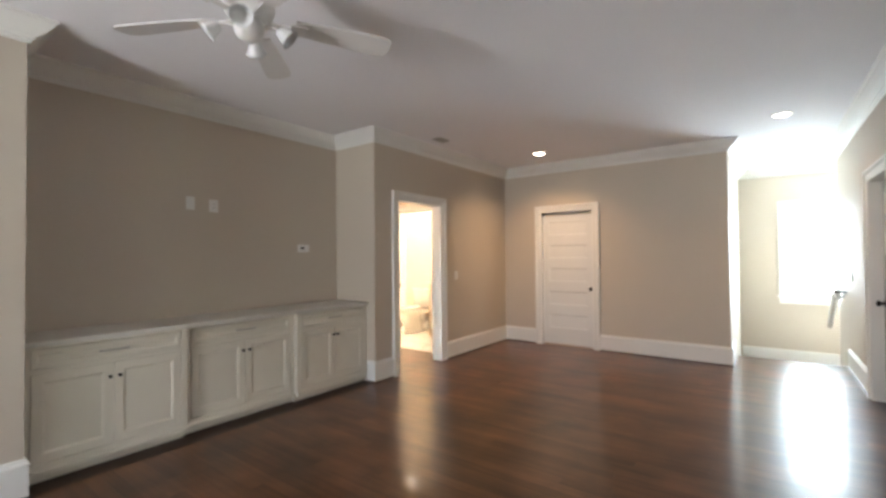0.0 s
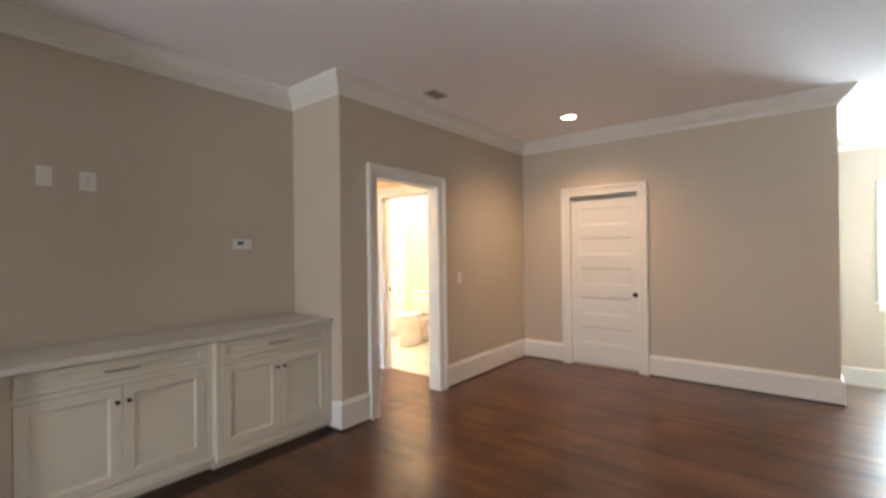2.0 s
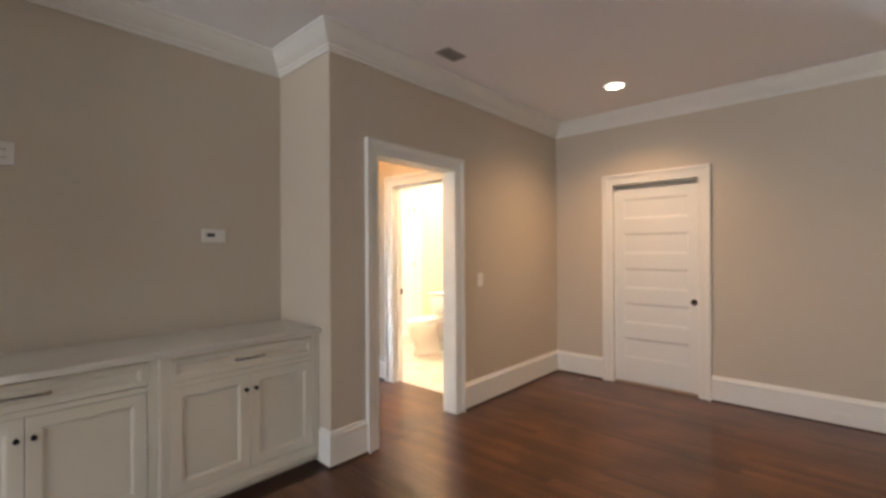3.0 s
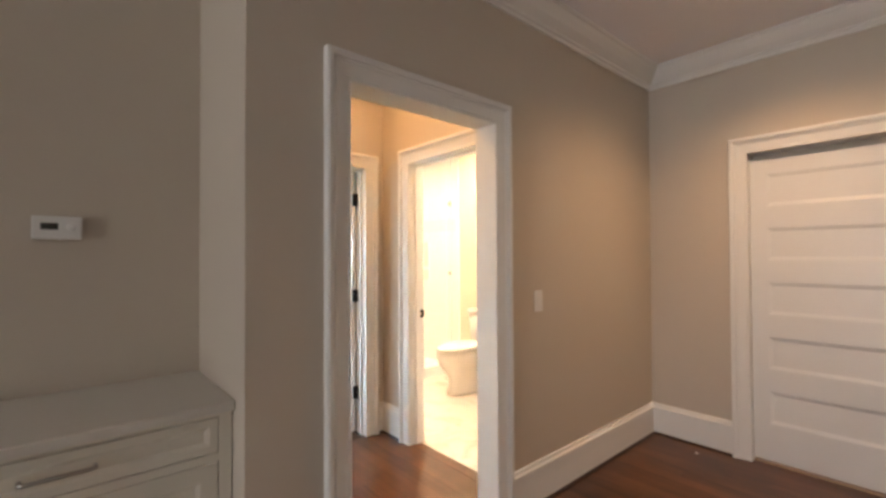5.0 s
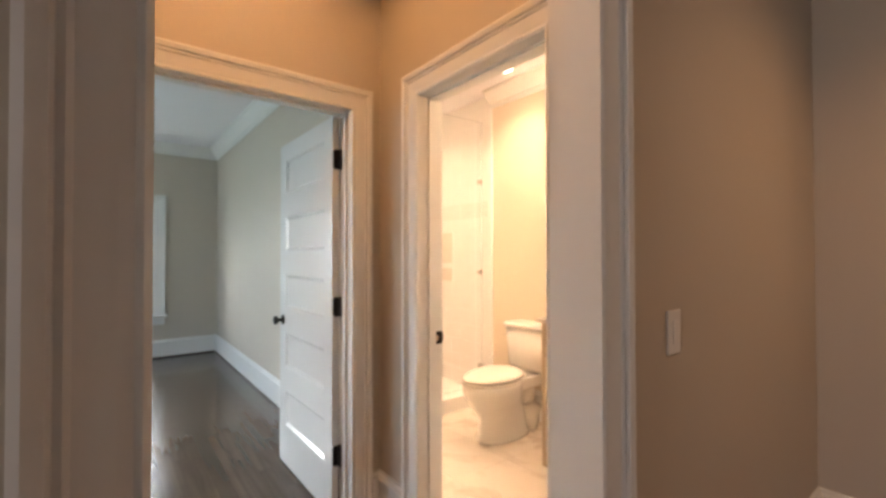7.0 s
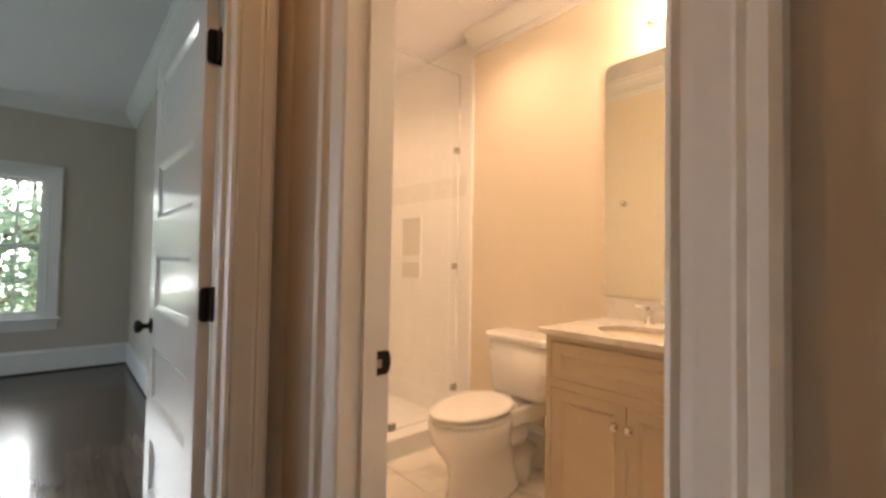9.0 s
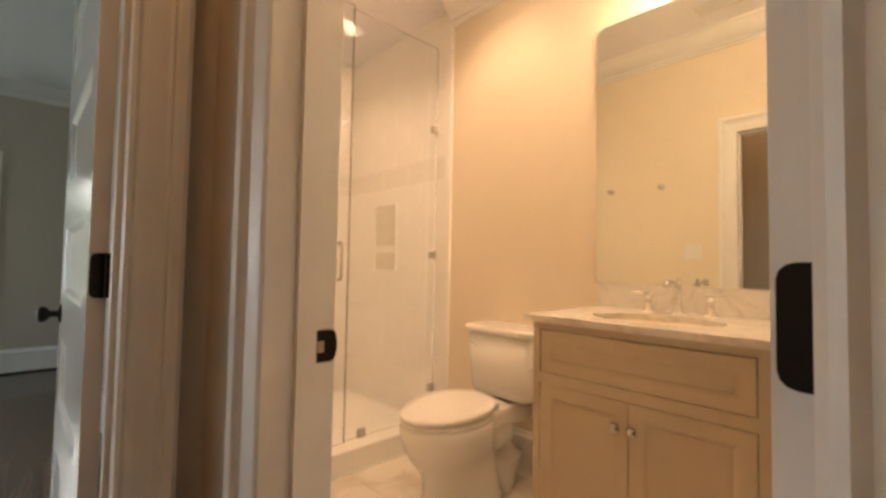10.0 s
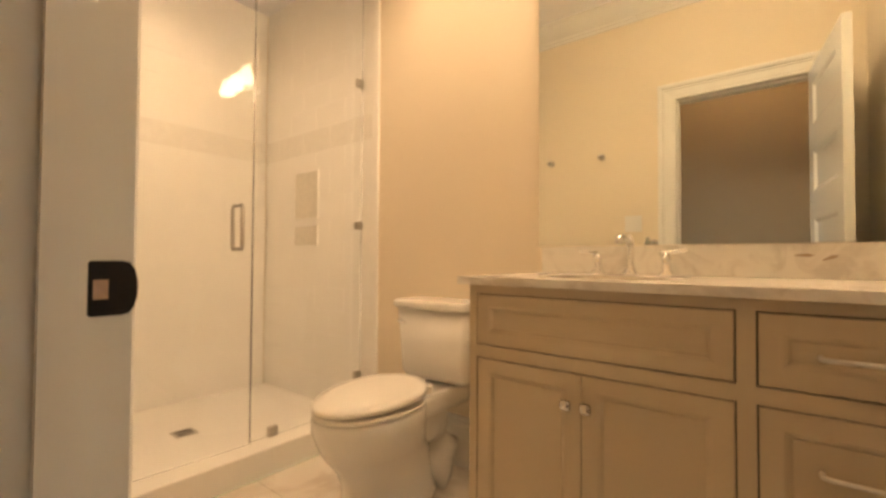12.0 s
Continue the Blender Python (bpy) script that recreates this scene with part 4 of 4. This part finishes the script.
def toilet(cx):
    t = thing("toilet", None, "white two-piece toilet with a closed lid", "toilet")
    part("bowl", loft([oval(cx, 6.95, 0.132, 0.255, 0.24, 0.0), oval(cx, 6.95, 0.135, 0.26, 0.24, 0.018), oval(cx, 6.95, 0.121, 0.245, 0.22, 0.06), oval(cx, 6.945, 0.117, 0.24, 0.21, 0.15),
                       oval(cx, 6.925, 0.125, 0.243, 0.21, 0.21), oval(cx, 6.89, 0.15, 0.25, 0.21, 0.262), oval(cx, 6.872, 0.172, 0.266, 0.215, 0.315), oval(cx, 6.86, 0.184, 0.275, 0.22, 0.37), oval(cx, 6.86, 0.187, 0.278, 0.22, 0.412), oval(cx, 6.86, 0.180, 0.268, 0.215, 0.425)]), PORCELAIN, t, "", True)
    part("deck", boxes((cx - 0.11, cx + 0.11, 7.02, 7.36, 0.34, 0.432), bevel=0.02), PORCELAIN, t)
    part("trapway", tube([(cx, 7.05, 0.30), (cx, 7.20, 0.26), (cx, 7.27, 0.15), (cx, 7.22, 0.06), (cx, 7.15, 0.03)], [0.085, 0.09, 0.085, 0.095, 0.11], 18), PORCELAIN, t, "", True)
    part("seat", loft([oval(cx, 6.86, 0.18, 0.267, 0.205, 0.427), oval(cx, 6.86, 0.187, 0.275, 0.21, 0.431), oval(cx, 6.86, 0.187, 0.275, 0.21, 0.441), oval(cx, 6.86, 0.182, 0.269, 0.205, 0.445)]), SEATM, t, "", True)
    part("lid", loft([tilted_ring(oval(cx, 6.865, rx, f, bk, z)) for rx, f, bk, z in ((0.182, 0.27, 0.212, 0.450), (0.190, 0.280, 0.218, 0.454), (0.191, 0.281, 0.219, 0.464), (0.185, 0.274, 0.212, 0.474), (0.15, 0.225, 0.175, 0.479))]), SEATM, t, "", True)
    for s in (-1, 1):
        part("seat_hinge", boxes((cx + s * 0.075 - 0.02, cx + s * 0.075 + 0.02, 7.055, 7.095, 0.435, 0.468), bevel=0.006), SEATM, t)

    def rr(w, d0, d1, z, r):
        pts = []
        for sx, sy, a0 in ((1, 1, 0), (-1, 1, 90), (-1, -1, 180), (1, -1, 270)):
            for k in range(5):
                a = radians(a0 + 22.5 * k)
                pts.append((cx + sx * (w - r) + r * math.cos(a), (d1 - r if sy > 0 else d0 + r) + r * math.sin(a), z))
        return pts
    part("tank", loft([rr(0.185, 7.20, 7.375, 0.452, 0.04), rr(0.197, 7.19, 7.38, 0.475, 0.04), rr(0.215, 7.175, 7.385, 0.775, 0.04)]), PORCELAIN, t, "", True)
    part("tank_lid", loft([rr(0.222, 7.165, 7.392, 0.776, 0.04), rr(0.23, 7.158, 7.395, 0.784, 0.04), rr(0.23, 7.158, 7.395, 0.803, 0.04), rr(0.222, 7.166, 7.39, 0.814, 0.04)]), PORCELAIN, t)
    part("flush_lever", tube([(cx - 0.17, 7.176, 0.715), (cx - 0.17, 7.155, 0.715), (cx - 0.12, 7.15, 0.71)], 0.007, 8), CHROME, t, "chrome flush lever", True)
    part("bolt_cap", lathe([(0.014, 0.0), (0.014, 0.012), (0.006, 0.02)], 12), PORCELAIN, t, "", True, pose(cx + 0.09, 7.10, 0.02))


toilet(-5.565)
valve = thing("water_valve", pose(-5.30, 7.398, 0.18), "chrome water supply valve with a braided hose", "valve")
part("body", lathe([(0.022, 0.0), (0.022, -0.008), (0.009, -0.012), (0.009, -0.06), (0.014, -0.065), (0.014, -0.085)], 14, "y"), CHROME, valve, "", True)
part("hose", tube([(0, -0.07, 0.0), (0.0, -0.09, 0.08), (-0.05, -0.10, 0.17), (-0.10, -0.10, 0.25)], 0.006, 8), CHROME, valve, "", True)

# ---- vanity ----
tp = thing("toilet_paper_holder", pose(-5.071, 6.93, 0.725), "chrome toilet paper holder on the vanity's side", "paper holder")
part("rose", lathe([(0.024, 0.0), (0.024, -0.006), (0.010, -0.012)], 18, "x"), CHROME, tp, "", True)
part("arm", tube([(-0.008, 0, 0), (-0.026, 0, 0), (-0.032, -0.006, 0), (-0.032, -0.09, 0.0), (-0.032, -0.094, 0.010)], 0.006, 10), SATIN, tp, "", True)
van = thing("vanity_cabinet", None, "beige painted bathroom vanity with inset doors and drawers", "vanity")
VF = 6.80
part("carcass", boxes((-5.07, -3.93, VF + 0.02, 7.395, 0.0, 0.929)), VANP, van)
# near-black sheet painted as the shade between the vanity fronts
part("recess", boxes((-5.055, -3.945, VF + 0.016, VF + 0.0198, 0.06, 0.905)), GAPM, van)
fx = [(-5.07, -5.043), (-4.362, -4.327), (-3.96, -3.93)]
ff = boxes(*[(a, b, VF, VF + 0.0155, 0.0, 0.929) for a, b in fx])
for a, b in ((-5.043, -4.362), (-4.327, -3.96)):
    for q0, q1 in ((0.902, 0.929), (0.704, 0.741), (0.0, 0.10)):
        box(ff, a, b, VF, VF + 0.0155, q0, q1)
box(ff, -4.327, -3.96, VF, VF + 0.0155, 0.385, 0.42)
part("face_frame", ff, VANP, van)
vput = lambda p, q, o: (p, VF + 0.014 - o * 0.7, q)
part("drawer_front", shaker(bmesh.new(), vput, -5.039, -4.366, 0.745, 0.898, 0.05), VANP, van)
for p0, p1, kx in ((-5.039, -4.7095, -4.742), (-4.7065, -4.366, -4.687)):
    d = part("door", shaker(bmesh.new(), vput, p0, p1, 0.104, 0.70, 0.055), VANP, van)
    knob = box(bmesh.new(), kx - 0.015, kx + 0.015, VF - 0.032, VF - 0.016, 0.605, 0.635, 0.0105)
    box(knob, kx - 0.006, kx + 0.006, VF - 0.017, VF + 0.003, 0.614, 0.626)
    part("knob", knob, CHROME, d, "small square polished knob")
for q0, q1, hz in ((0.745, 0.898, 0.817), (0.424, 0.70, 0.59), (0.104, 0.381, 0.26)):
    d = part("drawer_front", shaker(bmesh.new(), vput, -4.323, -3.964, q0, q1, 0.055), VANP, van)
    bar_pull(d, -4.143, VF + 0.004, hz, 0.16, (1, 0, 0), (0, -1, 0), SATIN)
vt2 = thing("vanity_countertop", None, "white marble vanity top with an undermount basin", "countertop")
vs = bmesh.new()
vx0, vx1, vy0, vy1, bx, by = -5.10, -3.928, 6.772, 7.3975, -4.715, 7.04
angles = sorted([2 * math.pi * k / 40 for k in range(40)] + [math.atan2(cy - by, cx - bx) % (2 * math.pi) for cx in (vx0, vx1) for cy in (vy0, vy1)])
levels = []
for z in (0.930, 0.954):
    inner, outer = [], []
    for a in angles:
        c, sn = math.cos(a), math.sin(a)
        f = min((((vx1 if c > 0 else vx0) - bx) / c) if abs(c) > 1e-6 else 9, (((vy1 if sn > 0 else vy0) - by) / sn) if abs(sn) > 1e-6 else 9)
        inner.append(vs.verts.new((bx + 0.225 * c, by + 0.165 * sn, z)))
        outer.append(vs.verts.new((bx + f * c, by + f * sn, z)))
    levels.append((inner, outer))
na = len(angles)
for k in range(na):
    m2 = (k + 1) % na
    (i0, o0), (i1, o1) = levels
    vs.faces.new((i0[k], i0[m2], o0[m2], o0[k]))
    vs.faces.new((i1[k], i1[m2], o1[m2], o1[k]))
    vs.faces.new((o0[k], o0[m2], o1[m2], o1[k]))
    vs.faces.new((i0[k], i0[m2], i1[m2], i1[k]))
part("slab", vs, QUARTZ, vt2)
bas = bmesh.new()
rings = []
for k, (sx, sy, z) in enumerate(((0.235, 0.175, 0.929), (0.228, 0.168, 0.905), (0.20, 0.145, 0.84), (0.13, 0.10, 0.80), (0.03, 0.03, 0.79))):
    rings.append([bas.verts.new((-4.715 + sx * math.cos(2 * math.pi * j / 32), 7.04 + sy * math.sin(2 * math.pi * j / 32), z)) for j in range(32)])
for a, b in zip(rings, rings[1:]):
    for j in range(32):
        bas.faces.new((a[j], a[(j + 1) % 32], b[(j + 1) % 32], b[j]))
bas.faces.new(rings[-1])
part("basin", bas, PORCELAIN, vt2, "white oval basin", True)
bs = thing("backsplash", None, "veined marble backsplash behind the vanity", "backsplash")
part("slab", boxes((-5.10, -3.925, 7.378, 7.3985, 0.955, 1.062), bevel=0.002), QUARTZ, bs)
for vx, vz, vl_, tip in ((-4.235, 1.026, 0.026, 8), (-4.175, 1.018, 0.022, -14)):
    part("vein", loft([[(a * vl_, d, b * 0.006 + a * 0.003) for a, b in ((-1, 0), (-0.4, 0.7), (0.3, 1), (1, 0.1), (0.5, -0.8), (-0.5, -0.6))] for d in (0.0, -0.0004)]), VEIN, bs, "short brown vein in the marble", False, pose(vx, 7.378, vz, 0, tip, 0))

fc = thing("faucet", pose(-4.71, 7.27, 0.9545), "polished chrome widespread faucet with two lever handles", "faucet")
part("spout_base", lathe([(0.028, 0), (0.027, 0.008), (0.017, 0.02), (0.012, 0.045), (0.0105, 0.085), (0.0125, 0.112), (0.014, 0.12), (0.011, 0.128), (0.006, 0.134), (0.008, 0.141), (0.003, 0.146)], 20), CHROME, fc, "", True)
part("spout", tube([(0, -0.004, 0.113), (0, -0.03, 0.119), (0, -0.07, 0.127), (0, -0.105, 0.131), (0, -0.122, 0.127), (0, -0.128, 0.112)], [0.009, 0.009, 0.0095, 0.0105, 0.012, 0.013], 14), CHROME, fc, "", True)
part("lift_rod", tube([(0, 0.022, 0.0), (0, 0.022, 0.105)], 0.003, 8), CHROME, fc, "", True)
part("lift_knob", lathe([(0.003, 0.10), (0.007, 0.106), (0.007, 0.112), (0.002, 0.116)], 12, "z", (0, 0.022, 0)), CHROME, fc, "", True)
for s in (-1, 1):
    part("handle_base", lathe([(0.026, 0), (0.025, 0.008), (0.014, 0.02), (0.011, 0.05), (0.016, 0.06), (0.012, 0.075)], 18), CHROME, fc, "", True, pose(s * 0.115, 0, 0))
    part("lever", tube([(s * 0.115 - 0.02, 0, 0.078), (s * 0.115, 0, 0.08), (s * 0.115 + s * 0.065, -0.01, 0.086)], [0.006, 0.008, 0.005], 10), CHROME, fc, "", True)

mr = thing("vanity_mirror", None, "frameless wall mirror with softly rounded corners", "mirror")
bm = bmesh.new()
mx0, mx1, mz0, mz1, rr_ = -5.12, -3.95, 1.065, 2.32, 0.04
outline = [(mx0, mz0), (mx1, mz0)]
for cx, cz, a0 in ((mx1 - rr_, mz1 - rr_, 0), (mx0 + rr_, mz1 - rr_, 90)):
    for k in range(7):
        a = radians(a0 + 15 * k)
        outline.append((cx + rr_ * math.cos(a), cz + rr_ * math.sin(a)))
lo = [bm.verts.new((x, 7.392, z)) for x, z in outline]
hi = [bm.verts.new((x, 7.3985, z)) for x, z in outline]
bm.faces.new(lo)
bm.faces.new(hi)
for j in range(len(outline)):
    bm.faces.new((lo[j], lo[(j + 1) % len(outline)], hi[(j + 1) % len(outline)], hi[j]))
part("glass", bm, MIRROR, mr)

vl = thing("vanity_light", pose(-4.58, 7.398, 2.50), "chrome three-lamp vanity light with lit glass shades", "wall light")
part("backplate", boxes((-0.30, 0.30, -0.02, 0.0, -0.04, 0.04), bevel=0.006), CHROME, vl)
for k in (-1, 0, 1):
    part("arm", tube([(0.2 * k, -0.02, 0), (0.2 * k, -0.09, 0.0), (0.2 * k, -0.125, 0.03)], 0.009, 8), CHROME, vl, "", True)
    sh = part("shade", lathe([(0.02, 0.06), (0.035, 0.05), (0.05, -0.03), (0.058, -0.07), (0.055, -0.07), (0.047, -0.03), (0.032, 0.046), (0.018, 0.054)], 20), FROST, vl, "lit frosted glass shade", True, pose(0.2 * k, -0.128, 0.0))
    sh.visible_shadow = False
for x, z in ((-5.371, 1.779), (-5.776, 1.781)):
    hk = thing("robe_hook", pose(x, 5.822, z), "small chrome robe hook", "hook", "robe hooks")
    part("rose", lathe([(0.024, 0), (0.024, 0.006), (0.01, 0.012), (0.009, 0.03)], 18, "y"), CHROME, hk, "", True)
    part("knob", lathe([(0.01, 0.03), (0.02, 0.036), (0.02, 0.044), (0.008, 0.048)], 18, "y"), CHROME, hk, "", True)

gang = thing("light_switch", pose(-5.15, 5.822, 1.27), "cream two-gang light switch plate by the bathroom door", "switch")
part("plate", boxes((-0.058, 0.058, 0.0, 0.006, -0.058, 0.058), bevel=0.0025), PLASTIC, gang)
for dx in (-0.023, 0.023):
    part("rocker", boxes((dx - 0.016, dx + 0.016, 0.0061, 0.0095, -0.033, 0.033), bevel=0.0015), PLASTIC, gang)
grille = thing("ceiling_vent", pose(-4.87, 6.20, H), "pale rectangular grille in the bathroom ceiling", "vent")
part("frame", boxes((-0.15, 0.15, -0.075, -0.06, -0.008, -0.0005), (-0.15, 0.15, 0.06, 0.075, -0.008, -0.0005), (-0.15, -0.135, -0.06, 0.06, -0.008, -0.0005), (0.135, 0.15, -0.06, 0.06, -0.008, -0.0005)), TRIM, grille)
part("backing", boxes((-0.135, 0.135, -0.06, 0.06, -0.002, -0.0005)), GAPM, grille)
for k in range(6):
    part("slat", boxes((-0.135, 0.135, -0.055 + 0.02 * k, -0.043 + 0.02 * k, -0.007, -0.0025)), TRIM, grille)

# ---- outside ----
structure("backdrop", boxes((-6, 8, 16.0, 16.1, -3.2, 9)), glow("bright_hazy_sky", (0.93, 0.97, 1.0), 3.0), "bright white hazy daylight beyond the stair window", "sky")
structure("backdrop_west", boxes((-70.1, -70, -60, 70, -3.2, 45)), glow("bright_sky", (0.68, 0.88, 1.0), 14.0), "bright pale sky behind the trees", "sky")
structure("ground", boxes((-2000, 2000, -2000, 2000, -3.4, -3.2)), GRASS, "green lawn reaching to the horizon", "ground")


def tree(x, y, height, spread, seed, base=-3.2):
    rnd = random.Random(seed)
    root = thing("tree", pose(x, y, base), "leafy green broadleaf tree outside the window", "tree", "trees in the garden")
    bm = tube([(0, 0, 0), (0.05, 0.03, height * 0.25), (-0.04, 0.08, height * 0.5), (0.05, 0.0, height * 0.8)], [0.18, 0.15, 0.11, 0.04], 10)
    part("trunk", bm, BARK, root, "", True)
    lb = bmesh.new()
    tips = []
    for k in range(14):
        a, z0 = rnd.uniform(0, 2 * math.pi), height * rnd.uniform(0.25, 0.75)
        l = spread * rnd.uniform(0.5, 1.0)
        p0 = Vector((0, 0.05, z0))
        p2 = p0 + Vector((math.cos(a) * l, math.sin(a) * l, l * rnd.uniform(0.2, 0.7)))
        seg = tube([p0, (p0 + p2) / 2 + Vector((0, 0, 0.15)), p2], [0.05, 0.03, 0.012], 6)
        me = bpy.data.meshes.new("tmp")
        seg.to_mesh(me)
        seg.free()
        lb.from_mesh(me)
        bpy.data.meshes.remove(me)
        tips += [p0.lerp(p2, f) for f in (0.5, 0.75, 1.0)]
    part("limbs", lb, BARK, root, "", True)
    verts, faces = [], []
    for tip in tips:
        for k in range(115):
            c = tip + Vector((rnd.gauss(0, 0.42), rnd.gauss(0, 0.42), rnd.gauss(0, 0.34)))
            d = Vector((rnd.uniform(-1, 1), rnd.uniform(-1, 1), rnd.uniform(-0.6, 0.6))).normalized()
            e = d.orthogonal().normalized()
            s = rnd.uniform(0.05, 0.10)
            i = len(verts)
            verts += [tuple(c - d * s), tuple(c + e * s * 0.5), tuple(c + d * s), tuple(c - e * s * 0.5)]
            faces.append((i, i + 1, i + 2, i + 3))
    me = bpy.data.meshes.new("crown")
    me.from_pydata(verts, [], faces)
    me.materials.append(LEAF)
    ob = new("crown", me)
    ob.parent = root


tree(-15.5, 4.1, 6.5, 2.4, 1)
tree(-19.0, 4.6, 8.0, 3.0, 6)
tree(-17.5, 2.6, 8.0, 2.8, 2)
tree(-15.8, 8.6, 6.0, 2.3, 3)
tree(-21.0, 7.0, 8.5, 3.2, 4)
tree(-20.0, 0.0, 8.5, 3.2, 5)

# ---- floors: bathroom tiles and hardwood planks ----
bf = structure("floor_bath", boxes((-6.17, -3.905, 5.79, 7.42, -0.12, -0.006)), GROUT, "beige marble tile bathroom floor", "floor")
TS = 0.45
for i in range(6):
    for j in range(4):
        x0, x1 = -6.17 + i * TS, min(-6.17 + (i + 1) * TS, -3.905)
        y0, y1 = 5.79 + j * TS, min(5.79 + (j + 1) * TS, 7.42)
        if x1 - x0 > 0.02 and y1 - y0 > 0.02:
            part("tile", boxes((x0 + 0.0015, x1 - 0.0015, y0 + 0.0015, y1 - 0.0015, -0.0055, 0.0)), FLOOR_TILE, bf)

sub = structure("floor", boxes((-3.905, 0.73, -3.0, 8.05, -0.3, -0.0022), (-5.36, -3.905, 4.28, 5.79, -0.3, -0.0022), (-4.45, -3.905, 1.29, 4.2, -0.3, -0.0022)), SUB, "dark red-brown glossy hardwood floor", "floor")
subb = structure("floor_bedroom", boxes((-10.15, -5.36, 1.5, 5.79, -0.3, -0.0022)), SUB, "dark hardwood bedroom floor", "floor")

PW = 0.083


def plank_rows(x0, x1, y0, y1, seed):
    """Rows of planks along x, with random end joints."""
    rnd = random.Random(seed)
    y = y0
    while y < y1 - 0.01:
        w = min(PW, y1 - y)
        x = x0
        first = rnd.uniform(0.3, 1.5)
        while x < x1 - 0.005:
            l = first if x == x0 else rnd.choice((0.9, 1.2, 1.5, 1.8))
            e = min(x + l, x1)
            if x1 - e < 0.15:
                e = x1
            yield x, e, y, y + w
            x = e
        y += w


cache = {}


def plank_mesh(l, w, material):
    key = (round(l, 2), round(w, 3), material.name)
    if key not in cache:
        cache[key] = mesh_of("plank", boxes((0.0003, l - 0.0003, 0.0002, w - 0.0002, -0.0018, 0.0)), material)
    return cache[key]


def lay(parent, spans, near, material=FLOORW):
    verts, faces = [], []
    count = 0
    for x0, x1, y0, y1 in spans:
        if near(x0, x1, y0, y1) and count < 300:
            ob = new("plank", plank_mesh(x1 - x0, y1 - y0, material))
            ob.location = (x0, y0, 0)
            ob.parent = parent
            count += 1
        else:
            i = len(verts)
            a0, a1, b0, b1 = x0 + 0.0003, x1 - 0.0003, y0 + 0.0002, y1 - 0.0002
            verts += [(a0, b0, -0.0018), (a1, b0, -0.0018), (a1, b1, -0.0018), (a0, b1, -0.0018), (a0, b0, 0), (a1, b0, 0), (a1, b1, 0), (a0, b1, 0)]
            faces += [tuple(i + k for k in q) for q in ((4, 5, 6, 7), (0, 1, 5, 4), (1, 2, 6, 5), (2, 3, 7, 6), (3, 0, 4, 7))]
    me = bpy.data.meshes.new("plank_field")
    me.from_pydata(verts, [], faces)
    me.materials.append(material)
    ob = new("plank_field", me)
    ob.parent = parent
    tagged(ob, kind="stuff")


lay(sub, list(plank_rows(-3.785, 0.61, -3.0, 8.0, 3)), lambda a, b, c, d: 3.0 < c < 7.3)
lay(sub, list(plank_rows(-5.24, -3.785, 4.595, 5.445, 4)) + list(plank_rows(-5.24, -3.905, 5.445, 5.70, 5)) + list(plank_rows(-5.24, -3.905, 4.40, 4.595, 6))
    + list(plank_rows(-4.87, -4.125, 5.70, 5.788, 7)), lambda a, b, c, d: True)
lay(subb, list(plank_rows(-10.15, -5.36, 1.5, 5.79, 9)) + list(plank_rows(-5.36, -5.24, 4.675, 5.53, 10)), lambda a, b, c, d: c > 3.3, BEDFLOORW)
